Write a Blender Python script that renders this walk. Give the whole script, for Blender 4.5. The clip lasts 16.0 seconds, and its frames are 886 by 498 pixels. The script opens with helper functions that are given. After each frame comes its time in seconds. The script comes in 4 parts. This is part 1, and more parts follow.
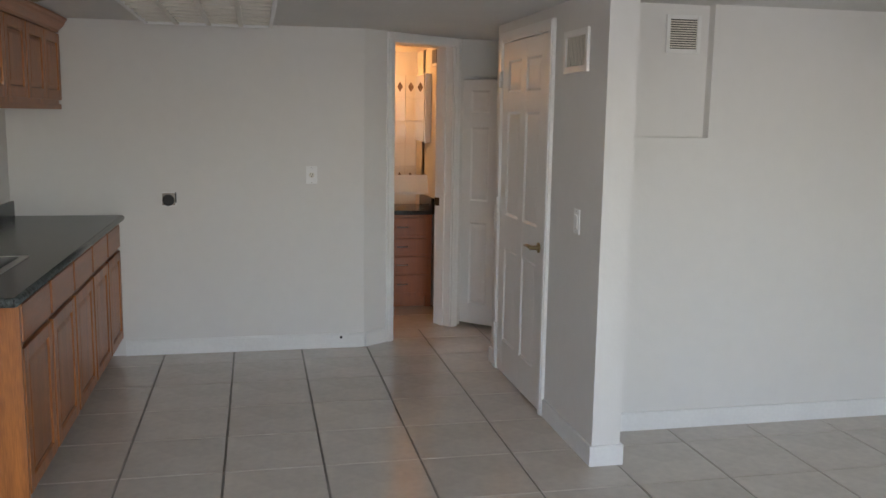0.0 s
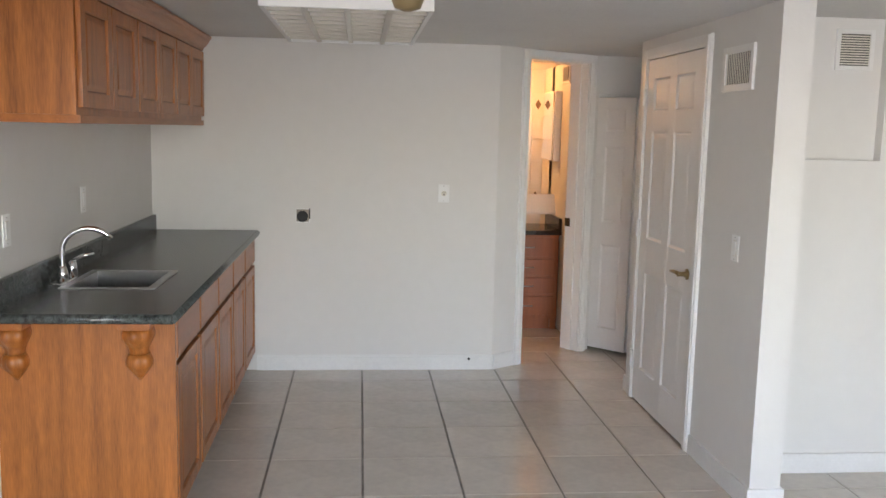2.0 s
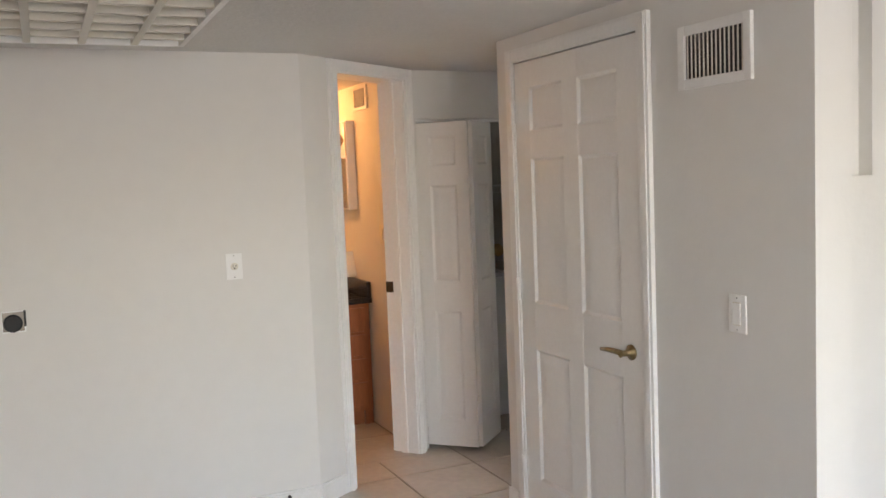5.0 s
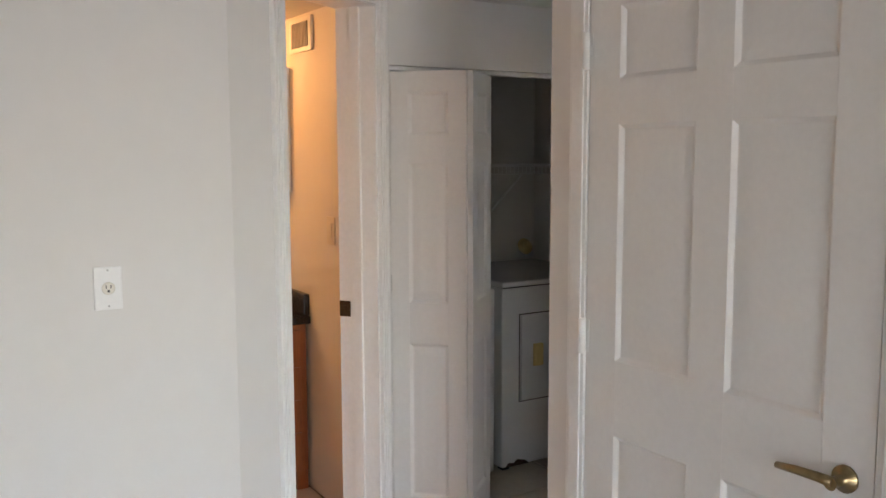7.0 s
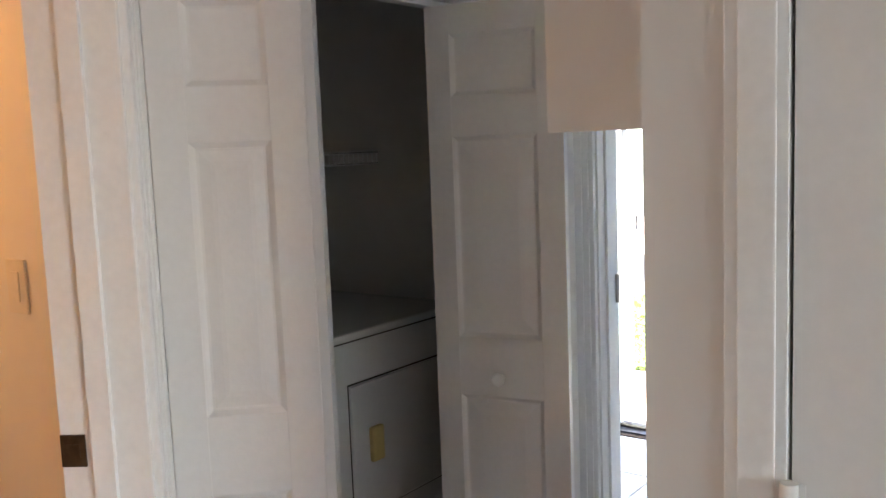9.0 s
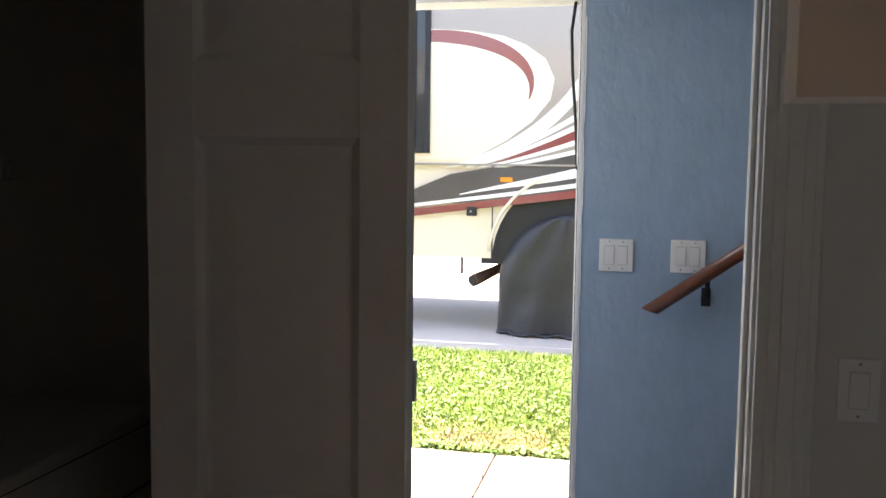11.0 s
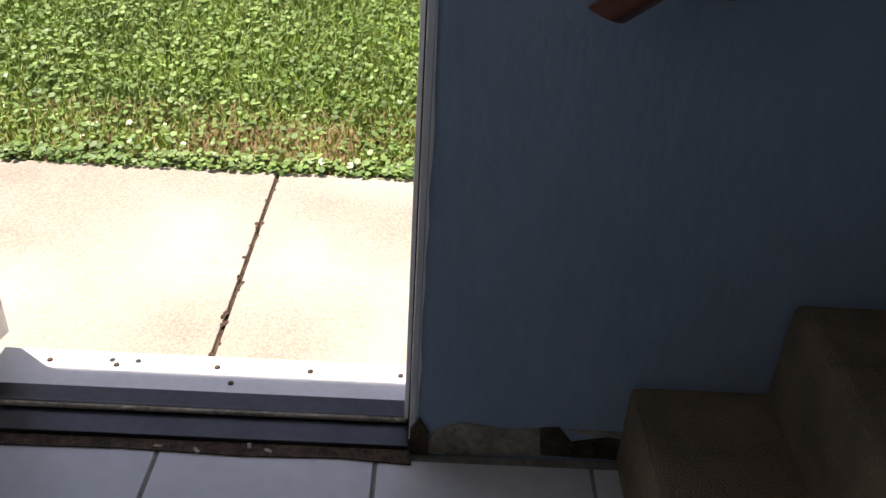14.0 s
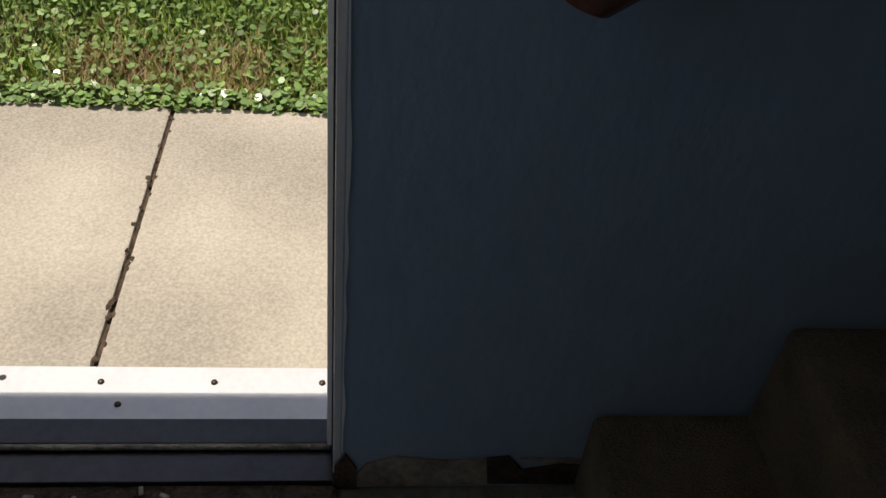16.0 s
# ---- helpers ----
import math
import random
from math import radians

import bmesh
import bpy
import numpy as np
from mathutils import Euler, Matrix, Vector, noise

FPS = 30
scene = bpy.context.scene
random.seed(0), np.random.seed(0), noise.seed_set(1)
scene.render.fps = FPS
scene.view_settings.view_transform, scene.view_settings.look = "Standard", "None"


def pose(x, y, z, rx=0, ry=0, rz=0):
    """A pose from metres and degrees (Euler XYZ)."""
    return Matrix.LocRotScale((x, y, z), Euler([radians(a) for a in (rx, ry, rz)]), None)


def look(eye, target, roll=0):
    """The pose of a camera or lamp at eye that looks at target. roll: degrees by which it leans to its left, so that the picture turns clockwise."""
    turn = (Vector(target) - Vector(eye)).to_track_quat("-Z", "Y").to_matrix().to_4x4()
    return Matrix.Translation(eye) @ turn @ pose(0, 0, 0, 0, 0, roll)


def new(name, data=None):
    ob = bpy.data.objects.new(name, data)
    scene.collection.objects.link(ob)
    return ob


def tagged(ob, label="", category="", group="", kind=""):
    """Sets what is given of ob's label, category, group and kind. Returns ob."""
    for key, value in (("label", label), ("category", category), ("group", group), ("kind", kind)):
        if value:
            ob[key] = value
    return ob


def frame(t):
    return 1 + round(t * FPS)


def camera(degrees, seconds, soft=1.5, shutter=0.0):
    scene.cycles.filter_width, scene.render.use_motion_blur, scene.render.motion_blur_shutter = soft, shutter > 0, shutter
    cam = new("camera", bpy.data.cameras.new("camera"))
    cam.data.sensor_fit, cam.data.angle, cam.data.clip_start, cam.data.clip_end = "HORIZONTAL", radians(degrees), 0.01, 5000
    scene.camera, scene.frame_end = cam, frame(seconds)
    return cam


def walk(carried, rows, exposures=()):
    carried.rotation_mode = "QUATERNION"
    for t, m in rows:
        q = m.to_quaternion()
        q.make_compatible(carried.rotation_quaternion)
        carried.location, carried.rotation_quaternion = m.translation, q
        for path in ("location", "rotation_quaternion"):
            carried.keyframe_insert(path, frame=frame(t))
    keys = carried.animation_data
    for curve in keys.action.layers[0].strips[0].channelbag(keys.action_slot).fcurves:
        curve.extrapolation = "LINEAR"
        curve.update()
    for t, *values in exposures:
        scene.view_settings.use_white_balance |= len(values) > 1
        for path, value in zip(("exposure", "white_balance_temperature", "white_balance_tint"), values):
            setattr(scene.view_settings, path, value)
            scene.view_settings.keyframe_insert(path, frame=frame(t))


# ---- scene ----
cam = camera(53.5, 16.0)
PATH = [
    (0, (0.588, 0.924, 1.565), (1.001, 2.857, 1.264), 0.9),
    (0.5, (0.522, 0.908, 1.566), (0.656, 2.884, 1.289), 1.2),
    (1, (0.492, 0.909, 1.572), (0.514, 2.89, 1.302), 1.5),
    (1.5, (0.473, 0.967, 1.571), (0.579, 2.947, 1.307), 1.9),
    (2, (0.402, 1.088, 1.572), (0.592, 3.061, 1.303), 1.3),
    (2.5, (0.365, 1.243, 1.549), (0.8, 3.174, 1.266), 0.6),
    (3, (0.383, 1.445, 1.542), (1.006, 3.325, 1.259), 1.2),
    (3.5, (0.344, 1.688, 1.54), (0.837, 3.604, 1.246), 0.6),
    (4, (0.194, 2.051, 1.543), (0.767, 3.957, 1.347), 0.2),
    (4.5, (0.141, 2.355, 1.543), (0.9, 4.194, 1.34), -1.8),
    (4.7, (0.149, 2.52, 1.539), (0.945, 4.347, 1.373), -2.4),
    (6.8, (0.47, 4.162, 1.519), (1.444, 5.898, 1.324), 0.8),
    (7, (0.501, 4.29, 1.523), (1.535, 5.987, 1.302), -0.2),
    (7.5, (0.616, 4.68, 1.505), (1.751, 6.31, 1.274), -2.0),
    (8, (0.767, 5.101, 1.5), (1.984, 6.671, 1.263), -0.6),
    (8.5, (0.902, 5.492, 1.498), (2.306, 6.89, 1.227), -1.0),
    (8.7, (0.971, 5.632, 1.471), (2.453, 6.95, 1.215), -1.6),
    (10.8, (1.709, 6.506, 1.427), (3.633, 7.026, 1.258), 0.5),
    (11, (1.816, 6.567, 1.433), (3.758, 7.012, 1.26), 0.7),
    (11.5, (2.13, 6.716, 1.448), (4.121, 6.68, 1.26), -1.4),
    (12, (2.489, 6.739, 1.433), (4.473, 6.587, 1.233), -0.3),
    (12.5, (2.782, 6.749, 1.428), (4.753, 6.642, 1.103), 0.0),
    (13, (3.103, 6.79, 1.417), (5.044, 6.618, 0.965), 2.6),
    (13.5, (3.404, 6.798, 1.397), (5.237, 6.72, 0.596), 2.2),
    (14, (3.648, 6.79, 1.348), (5.34, 6.747, 0.283), 3.6),
    (14.5, (3.941, 6.766, 1.343), (5.526, 6.734, 0.124), 4.8),
    (15, (4.061, 6.779, 1.346), (5.553, 6.736, 0.015), 6.4),
    (15.5, (4.095, 6.772, 1.345), (5.537, 6.614, -0.032), 5.6),
    (16, (4.064, 6.784, 1.36), (5.57, 6.57, 0.061), 6.5),
]
EXPOSURES = [(0, 3.3, 6850, 16), (1.0, 3.65, 6850, 17), (1.5, 3.75, 6850, 17), (2.5, 4.25, 7100, 18), (3.5, 4.3, 7200, 18), (4.7, 4.15, 7300, 18), (7.0, 4.25, 6850, 17), (8.7, 4.7, 6400, 15), (9.6, 3.4, 7000, 17), (10.8, 2.5, 7000, 19), (11.6, 2.15, 7000, 20), (12.5, 1.8, 7700, 22), (13.0, 1.4, 8000, 25), (13.5, 1.15, 7400, 25), (14.0, 0.5, 6850, 22), (14.5, 0.05, 6850, 16), (15.0, -0.3, 6850, 14), (16.0, -0.4, 6850, 14)]
walk(cam, [(t, look(eye, target, roll)) for t, eye, target, roll in PATH], EXPOSURES)

# ---- light ----
world = bpy.data.worlds.new("world")
scene.world = world
world.use_nodes = True
wn = world.node_tree
sky = wn.nodes.new("ShaderNodeTexSky")
sky.sky_type = "NISHITA"
sky.sun_disc = False
SUN_DIR = Vector((0.22, 0.30, 1.0)).normalized()
sky.sun_elevation = math.asin(SUN_DIR.z)
sky.sun_rotation = math.atan2(SUN_DIR.x, SUN_DIR.y)
wn.links.new(sky.outputs[0], wn.nodes["Background"].inputs[0])
wn.nodes["Background"].inputs[1].default_value = 0.15
sun = new("sun", bpy.data.lights.new("sun", "SUN"))
sun.data.energy, sun.data.angle, sun.data.color = 5.0, radians(0.6), (1.0, 0.95, 0.86)
sun.matrix_world = look(SUN_DIR * 30, (0, 0, 0))


def area_lamp(name, x, y, z, tx, ty, tz, w, h, power, colour):
    lamp = new(name, bpy.data.lights.new(name, "AREA"))
    lamp.data.shape, lamp.data.size, lamp.data.size_y = "RECTANGLE", w, h
    lamp.data.energy, lamp.data.color = power, colour
    lamp.matrix_world = look((x, y, z), (tx, ty, tz))
    return lamp


area_lamp("window_daylight", 1.15, -1.44, 1.2, 1.15, 4.0, 1.1, 3.0, 1.6, 6, (0.95, 0.98, 1.0))
# Weak fill from an unseen west opening, added to lift the room.
area_lamp("side_fill", -1.60, 0.9, 1.5, 3.0, 2.5, 1.0, 0.7, 0.8, 0.12, (0.96, 0.98, 1.0))
# Added fill lamp for the blue wall; no such source is known.
area_lamp("foyer_fill", 4.45, 7.93, 1.68, 4.6, 5.5, 1.45, 0.7, 0.6, 1.5, (0.80, 0.90, 1.0))
bulb = new("vanity_bulb_light", bpy.data.lights.new("vanity_bulb_light", "POINT"))
bulb.data.energy, bulb.data.color, bulb.data.shadow_soft_size = 0.6, (1.0, 0.40, 0.11), 0.06
bulb.location = (1.55, 8.35, 1.93)


# ---- materials ----
def mat(name, base, rough=0.6, metal=0.0, var=0.08, scale=6.0, fine=60.0, bump=0.1, bump_scale=120.0, stretch=(1, 1, 1), dark=None, coat=0.0, island=0.0, spec=None):
    """Principled material with two scales of colour noise and a fine bump."""
    m = bpy.data.materials.new(name)
    m.use_nodes = True
    t = m.node_tree
    n, l = t.nodes, t.links
    p = n["Principled BSDF"]
    p.inputs["Roughness"].default_value, p.inputs["Metallic"].default_value = rough, metal
    p.inputs["Coat Weight"].default_value = coat
    if spec is not None:
        p.inputs["Specular IOR Level"].default_value = spec
    tc = n.new("ShaderNodeTexCoord")
    mp = n.new("ShaderNodeMapping")
    mp.inputs["Scale"].default_value = stretch
    l.new(tc.outputs["Object"], mp.inputs[0])
    a, b = n.new("ShaderNodeTexNoise"), n.new("ShaderNodeTexNoise")
    a.inputs["Scale"].default_value, b.inputs["Scale"].default_value = scale, fine
    a.inputs["Detail"].default_value = b.inputs["Detail"].default_value = 5
    for q in (a, b):
        l.new(mp.outputs[0], q.inputs["Vector"])
    mix = n.new("ShaderNodeMath")
    mix.operation = "MULTIPLY_ADD"
    mix.inputs[1].default_value = 0.45
    l.new(b.outputs[0], mix.inputs[0])
    half = n.new("ShaderNodeMath")
    half.operation = "MULTIPLY"
    half.inputs[1].default_value = 0.55
    l.new(a.outputs[0], half.inputs[0])
    l.new(half.outputs[0], mix.inputs[2])
    ramp = n.new("ShaderNodeValToRGB")
    lo = dark or tuple(c * (1 - var * 2.2) for c in base)
    hi = tuple(min(1, c * (1 + var)) for c in base)
    ramp.color_ramp.elements[0].position, ramp.color_ramp.elements[1].position = 0.32, 0.66
    ramp.color_ramp.elements[0].color, ramp.color_ramp.elements[1].color = (*lo, 1), (*hi, 1)
    l.new(mix.outputs[0], ramp.inputs[0])
    out = ramp.outputs[0]
    if island:
        oi = n.new("ShaderNodeObjectInfo") if island > 0 else n.new("ShaderNodeNewGeometry")
        hs = n.new("ShaderNodeHueSaturation")
        ma = n.new("ShaderNodeMapRange")
        ma.inputs[3].default_value, ma.inputs[4].default_value = 1 - abs(island), 1 + abs(island)
        l.new(oi.outputs["Random" if island > 0 else "Random Per Island"], ma.inputs[0])
        l.new(ma.outputs[0], hs.inputs["Value"])
        l.new(out, hs.inputs["Color"])
        out = hs.outputs[0]
    l.new(out, p.inputs["Base Color"])
    if bump:
        c = n.new("ShaderNodeTexNoise")
        c.inputs["Scale"].default_value, c.inputs["Detail"].default_value = bump_scale, 4
        l.new(mp.outputs[0], c.inputs["Vector"])
        bp = n.new("ShaderNodeBump")
        bp.inputs["Strength"].default_value, bp.inputs["Distance"].default_value = bump, 0.01
        l.new(c.outputs[0], bp.inputs["Height"])
        l.new(bp.outputs[0], p.inputs["Normal"])
    return m


WALL = mat("wall_paint", (0.75, 0.735, 0.712), 0.7, var=0.012, scale=0.8, fine=14, bump=0.09, bump_scale=38)
CEIL = mat("ceiling_paint", (0.72, 0.71, 0.69), 0.8, var=0.03, scale=2, bump=0.35, bump_scale=60)
TRIM = mat("white_gloss_trim", (0.82, 0.815, 0.80), 0.32, var=0.03, scale=3, bump=0.05, bump_scale=40)
DOOR = mat("white_door_paint", (0.80, 0.785, 0.765), 0.42, var=0.02, scale=2, bump=0.04, bump_scale=90)
BLUE = mat("blue_wall_paint", (0.34, 0.46, 0.60), 0.55, var=0.05, scale=2.0, fine=14, bump=0.32, bump_scale=30, stretch=(1, 1, 0.6))
EXTW = mat("outside_stucco", (0.62, 0.58, 0.5), 0.9, var=0.08, bump=0.6, bump_scale=60)
OAK = mat("honey_oak", (0.41, 0.135, 0.028), 0.36, var=0.22, scale=5, fine=50, bump=0.12, bump_scale=90, stretch=(5, 5, 0.35), coat=0.15)
OAKH = mat("honey_oak_level", (0.38, 0.122, 0.026), 0.36, var=0.16, scale=5, fine=50, bump=0.12, bump_scale=90, stretch=(5, 0.35, 5), coat=0.15)
# Dark oak for blades and kicks; also paints shade into door grooves.
OAKD = mat("dark_oak_and_groove_shade", (0.20, 0.07, 0.022), 0.5, var=0.15, scale=6, stretch=(5, 5, 0.4))
CHERRY = mat("reddish_vanity_wood", (0.30, 0.085, 0.024), 0.38, var=0.15, scale=5, stretch=(5, 5, 0.4), coat=0.15)
RAIL = mat("mahogany_rail", (0.20, 0.062, 0.028), 0.33, var=0.18, scale=6, fine=70, stretch=(6, 0.8, 6), coat=0.3)
LAMI = mat("dark_speckled_laminate", (0.075, 0.088, 0.086), 0.24, var=0.42, scale=55, fine=220, bump=0.03)
GRANITE = mat("black_vanity_top", (0.012, 0.013, 0.017), 0.2, var=0.4, scale=60, fine=200, bump=0)
TILE = mat("cream_floor_tile", (0.62, 0.57, 0.50), 0.11, var=0.06, scale=4, fine=22, bump=0.03, bump_scale=30, island=0.035)
TILEB = mat("pale_foyer_tile", (0.60, 0.60, 0.60), 0.25, var=0.05, scale=4, fine=22, bump=0.03, bump_scale=30, island=0.03)
GROUT = mat("grey_grout", (0.25, 0.23, 0.20), 0.9, var=0.2, scale=12, bump=0.3)
CHROME = mat("chrome", (0.8, 0.8, 0.8), 0.08, 1.0, var=0.02, bump=0)
STEEL = mat("brushed_steel", (0.42, 0.41, 0.40), 0.28, 1.0, var=0.06, bump=0.05, stretch=(1, 20, 1))
BRASS = mat("antique_brass", (0.30, 0.225, 0.12), 0.3, 1.0, var=0.15, bump=0.03)
BRONZE = mat("dark_bronze", (0.10, 0.075, 0.05), 0.4, 0.9, var=0.2, bump=0.05)
PLASTIC = mat("white_plastic", (0.87, 0.87, 0.86), 0.35, var=0.015, bump=0)
IVORY = mat("ivory_plastic", (0.74, 0.70, 0.62), 0.4, var=0.02, bump=0)
DARK = mat("black_rubber", (0.015, 0.015, 0.016), 0.6, var=0.2, bump=0.1)
# Near-black for shade painted in gaps and vents, and for seams.
SHADOW = mat("gap_shade_and_seam", (0.05, 0.045, 0.04), 0.9, var=0.2, bump=0)
ENAMEL = mat("white_enamel", (0.80, 0.80, 0.79), 0.22, var=0.02, scale=2, bump=0)
YELLOW = mat("yellowed_plastic", (0.72, 0.56, 0.22), 0.45, var=0.06, bump=0)
CARPET = mat("tan_carpet", (0.26, 0.19, 0.12), 1.0, var=0.2, scale=12, fine=160, bump=0.9, bump_scale=260)
CONC = mat("sidewalk_concrete", (0.55, 0.49, 0.39), 0.92, var=0.2, scale=1.7, fine=130, bump=0.22, bump_scale=480)
DRIVE = mat("driveway_concrete", (0.60, 0.53, 0.44), 0.92, var=0.08, scale=0.8, fine=60, bump=0.25, bump_scale=120)
SOIL = mat("lawn_soil", (0.055, 0.065, 0.025), 1.0, var=0.3, scale=5, fine=60, bump=0.6)
GRASS = mat("grass_blades", (0.235, 0.335, 0.05), 0.5, var=0.3, scale=1.5, fine=9, bump=0, island=-0.45, dark=(0.13, 0.19, 0.03))
CLOVER = mat("clover_leaves", (0.22, 0.33, 0.10), 0.28, var=0.3, scale=2, fine=9, bump=0, island=-0.4, dark=(0.09, 0.17, 0.035))
STRAW = mat("dry_grass", (0.46, 0.34, 0.16), 0.8, var=0.2, bump=0, island=-0.3)
ALU = mat("white_aluminium_sill", (0.78, 0.78, 0.78), 0.35, 0.0, var=0.05, bump=0.05)
RUSTW = mat("decayed_wood", (0.10, 0.065, 0.04), 0.95, var=0.4, scale=18, fine=80, bump=0.9, bump_scale=90)
PLASTER = mat("broken_plaster", (0.42, 0.37, 0.29), 0.95, var=0.25, scale=14, fine=60, bump=0.9, bump_scale=70)
CREAM = mat("motorhome_cream", (0.84, 0.74, 0.58), 0.25, var=0.02, scale=0.6, bump=0, coat=0.5)
TAUPE = mat("motorhome_taupe", (0.34, 0.29, 0.245), 0.22, var=0.03, scale=0.6, bump=0, coat=0.6)
UMBER = mat("motorhome_dark_stripe", (0.075, 0.066, 0.06), 0.2, var=0.05, bump=0, coat=0.6)
MAROON = mat("motorhome_maroon", (0.26, 0.055, 0.045), 0.22, var=0.05, bump=0, coat=0.6)
WHITES = mat("motorhome_white_stripe", (0.85, 0.82, 0.76), 0.25, var=0.01, bump=0, coat=0.5)
VINYL = mat("charcoal_vinyl_cover", (0.032, 0.031, 0.033), 0.5, var=0.15, scale=4, bump=0.3, bump_scale=14)
AMBER = mat("amber_lens", (0.85, 0.30, 0.02), 0.25, var=0.03, bump=0)
SEAL = mat("black_metal_threshold", (0.03, 0.032, 0.037), 0.3, var=0.35, scale=8, fine=50, bump=0.08, bump_scale=60)
RUST = mat("rusty_pipe", (0.13, 0.075, 0.05), 0.7, 0.5, var=0.3, scale=20, bump=0.4)
GLASSD = mat("dark_window_glass", (0.03, 0.032, 0.035), 0.05, var=0.02, bump=0)
MIRROR = mat("mirror", (0.85, 0.86, 0.86), 0.03, 1.0, var=0.0, bump=0)
OPAL = mat("opal_glass", (0.85, 0.84, 0.80), 0.3, var=0.01, bump=0)
DECOR = mat("brown_tile_motif", (0.16, 0.10, 0.06), 0.4, var=0.2, bump=0)
GLOW = bpy.data.materials.new("lit_bulb")
GLOW.use_nodes = True
GLOW.node_tree.nodes["Principled BSDF"].inputs["Emission Color"].default_value = (1.0, 0.62, 0.25, 1)
GLOW.node_tree.nodes["Principled BSDF"].inputs["Emission Strength"].default_value = 1.6


# ---- builders ----
def bx(bm, x0, x1, y0, y1, z0, z1, bevel=0.0):
    """A box between two corners, with bevelled edges if asked."""
    r = bmesh.ops.create_cube(bm, size=1.0)
    vs = r["verts"]
    bmesh.ops.scale(bm, vec=(abs(x1 - x0), abs(y1 - y0), abs(z1 - z0)), verts=vs)
    bmesh.ops.translate(bm, vec=((x0 + x1) / 2, (y0 + y1) / 2, (z0 + z1) / 2), verts=vs)
    if bevel:
        es = list({e for v in vs for e in v.link_edges})
        bmesh.ops.bevel(bm, geom=es, offset=bevel, segments=2, profile=0.6, affect="EDGES")
    return bm


def B(*boxes, bevel=0.0):
    bm = bmesh.new()
    for b in boxes:
        bx(bm, *b, bevel=bevel)
    return bm


def tube(points, radius, seg=12, caps=True):
    """A round bar that follows the points."""
    bm = bmesh.new()
    rings = []
    pts = [Vector(p) for p in points]
    for i, p in enumerate(pts):
        d = (pts[min(i + 1, len(pts) - 1)] - pts[max(i - 1, 0)]).normalized()
        u = d.orthogonal().normalized() if i == 0 else (rings[-1][1] - d * rings[-1][1].dot(d)).normalized()
        v = d.cross(u)
        r = radius[i] if isinstance(radius, (list, tuple)) else radius
        rings.append(([bm.verts.new(p + (u * math.cos(k / seg * math.tau) + v * math.sin(k / seg * math.tau)) * r) for k in range(seg)], u))
    for (a, _), (b, _) in zip(rings, rings[1:]):
        for k in range(seg):
            bm.faces.new((a[k], a[(k + 1) % seg], b[(k + 1) % seg], b[k])).smooth = True
    if caps:
        bm.faces.new(rings[0][0][::-1])
        bm.faces.new(rings[-1][0])
    return bm


def lathe(profile, x, y, z, seg=20):
    """A turned body: radius and height pairs about a vertical axis."""
    bm = bmesh.new()
    rings = [[bm.verts.new((x + r * math.cos(k / seg * math.tau), y + r * math.sin(k / seg * math.tau), z + h)) for k in range(seg)] for r, h in profile]
    for a, b in zip(rings, rings[1:]):
        for k in range(seg):
            bm.faces.new((a[k], a[(k + 1) % seg], b[(k + 1) % seg], b[k])).smooth = True
    bm.faces.new(rings[0][::-1])
    bm.faces.new(rings[-1])
    return bm


def sheet(outline, thick, origin, u, v):
    """A flat plate of the given outline in the plane of u and v, thickened along their normal."""
    bm = bmesh.new()
    o, u, v = Vector(origin), Vector(u), Vector(v)
    nrm = u.cross(v).normalized()
    f = bm.faces.new([bm.verts.new(o + u * a + v * b) for a, b in outline])
    r = bmesh.ops.extrude_face_region(bm, geom=[f])
    bmesh.ops.translate(bm, vec=nrm * thick, verts=[q for q in r["geom"] if isinstance(q, bmesh.types.BMVert)])
    bmesh.ops.recalc_face_normals(bm, faces=bm.faces[:])
    bmesh.ops.triangulate(bm, faces=[g for g in bm.faces if len(g.verts) > 4])
    return bm


def mesh_of(name, bm, material):
    me = bpy.data.meshes.new(name)
    bm.to_mesh(me)
    bm.free()
    me.materials.append(material)
    return me


def struct(name, bm, material, label, category="structure"):
    return tagged(new(name, mesh_of(name, bm, material)), label, category, kind="structure")


def thing(name, loc, label, category, group=""):
    ob = new(name)
    ob.location = loc
    ob.empty_display_size = 0.1
    return tagged(ob, label, category, group)


def solo(name, bm, material, label, category, group=""):
    return tagged(new(name, mesh_of(name, bm, material)), label, category, group)


def part(name, bm, material, parent, label=""):
    """Links a bmesh, given in world places, as one mesh under a thing or a part."""
    ob = new(name, mesh_of(name, bm, material))
    ob.parent = parent
    if parent.parent is None:
        ob.matrix_parent_inverse = Matrix.Translation(-parent.location)
    if label:
        ob["label"] = label
    return ob


def turned(bm, m):
    bmesh.ops.transform(bm, matrix=m, verts=bm.verts[:])
    return bm


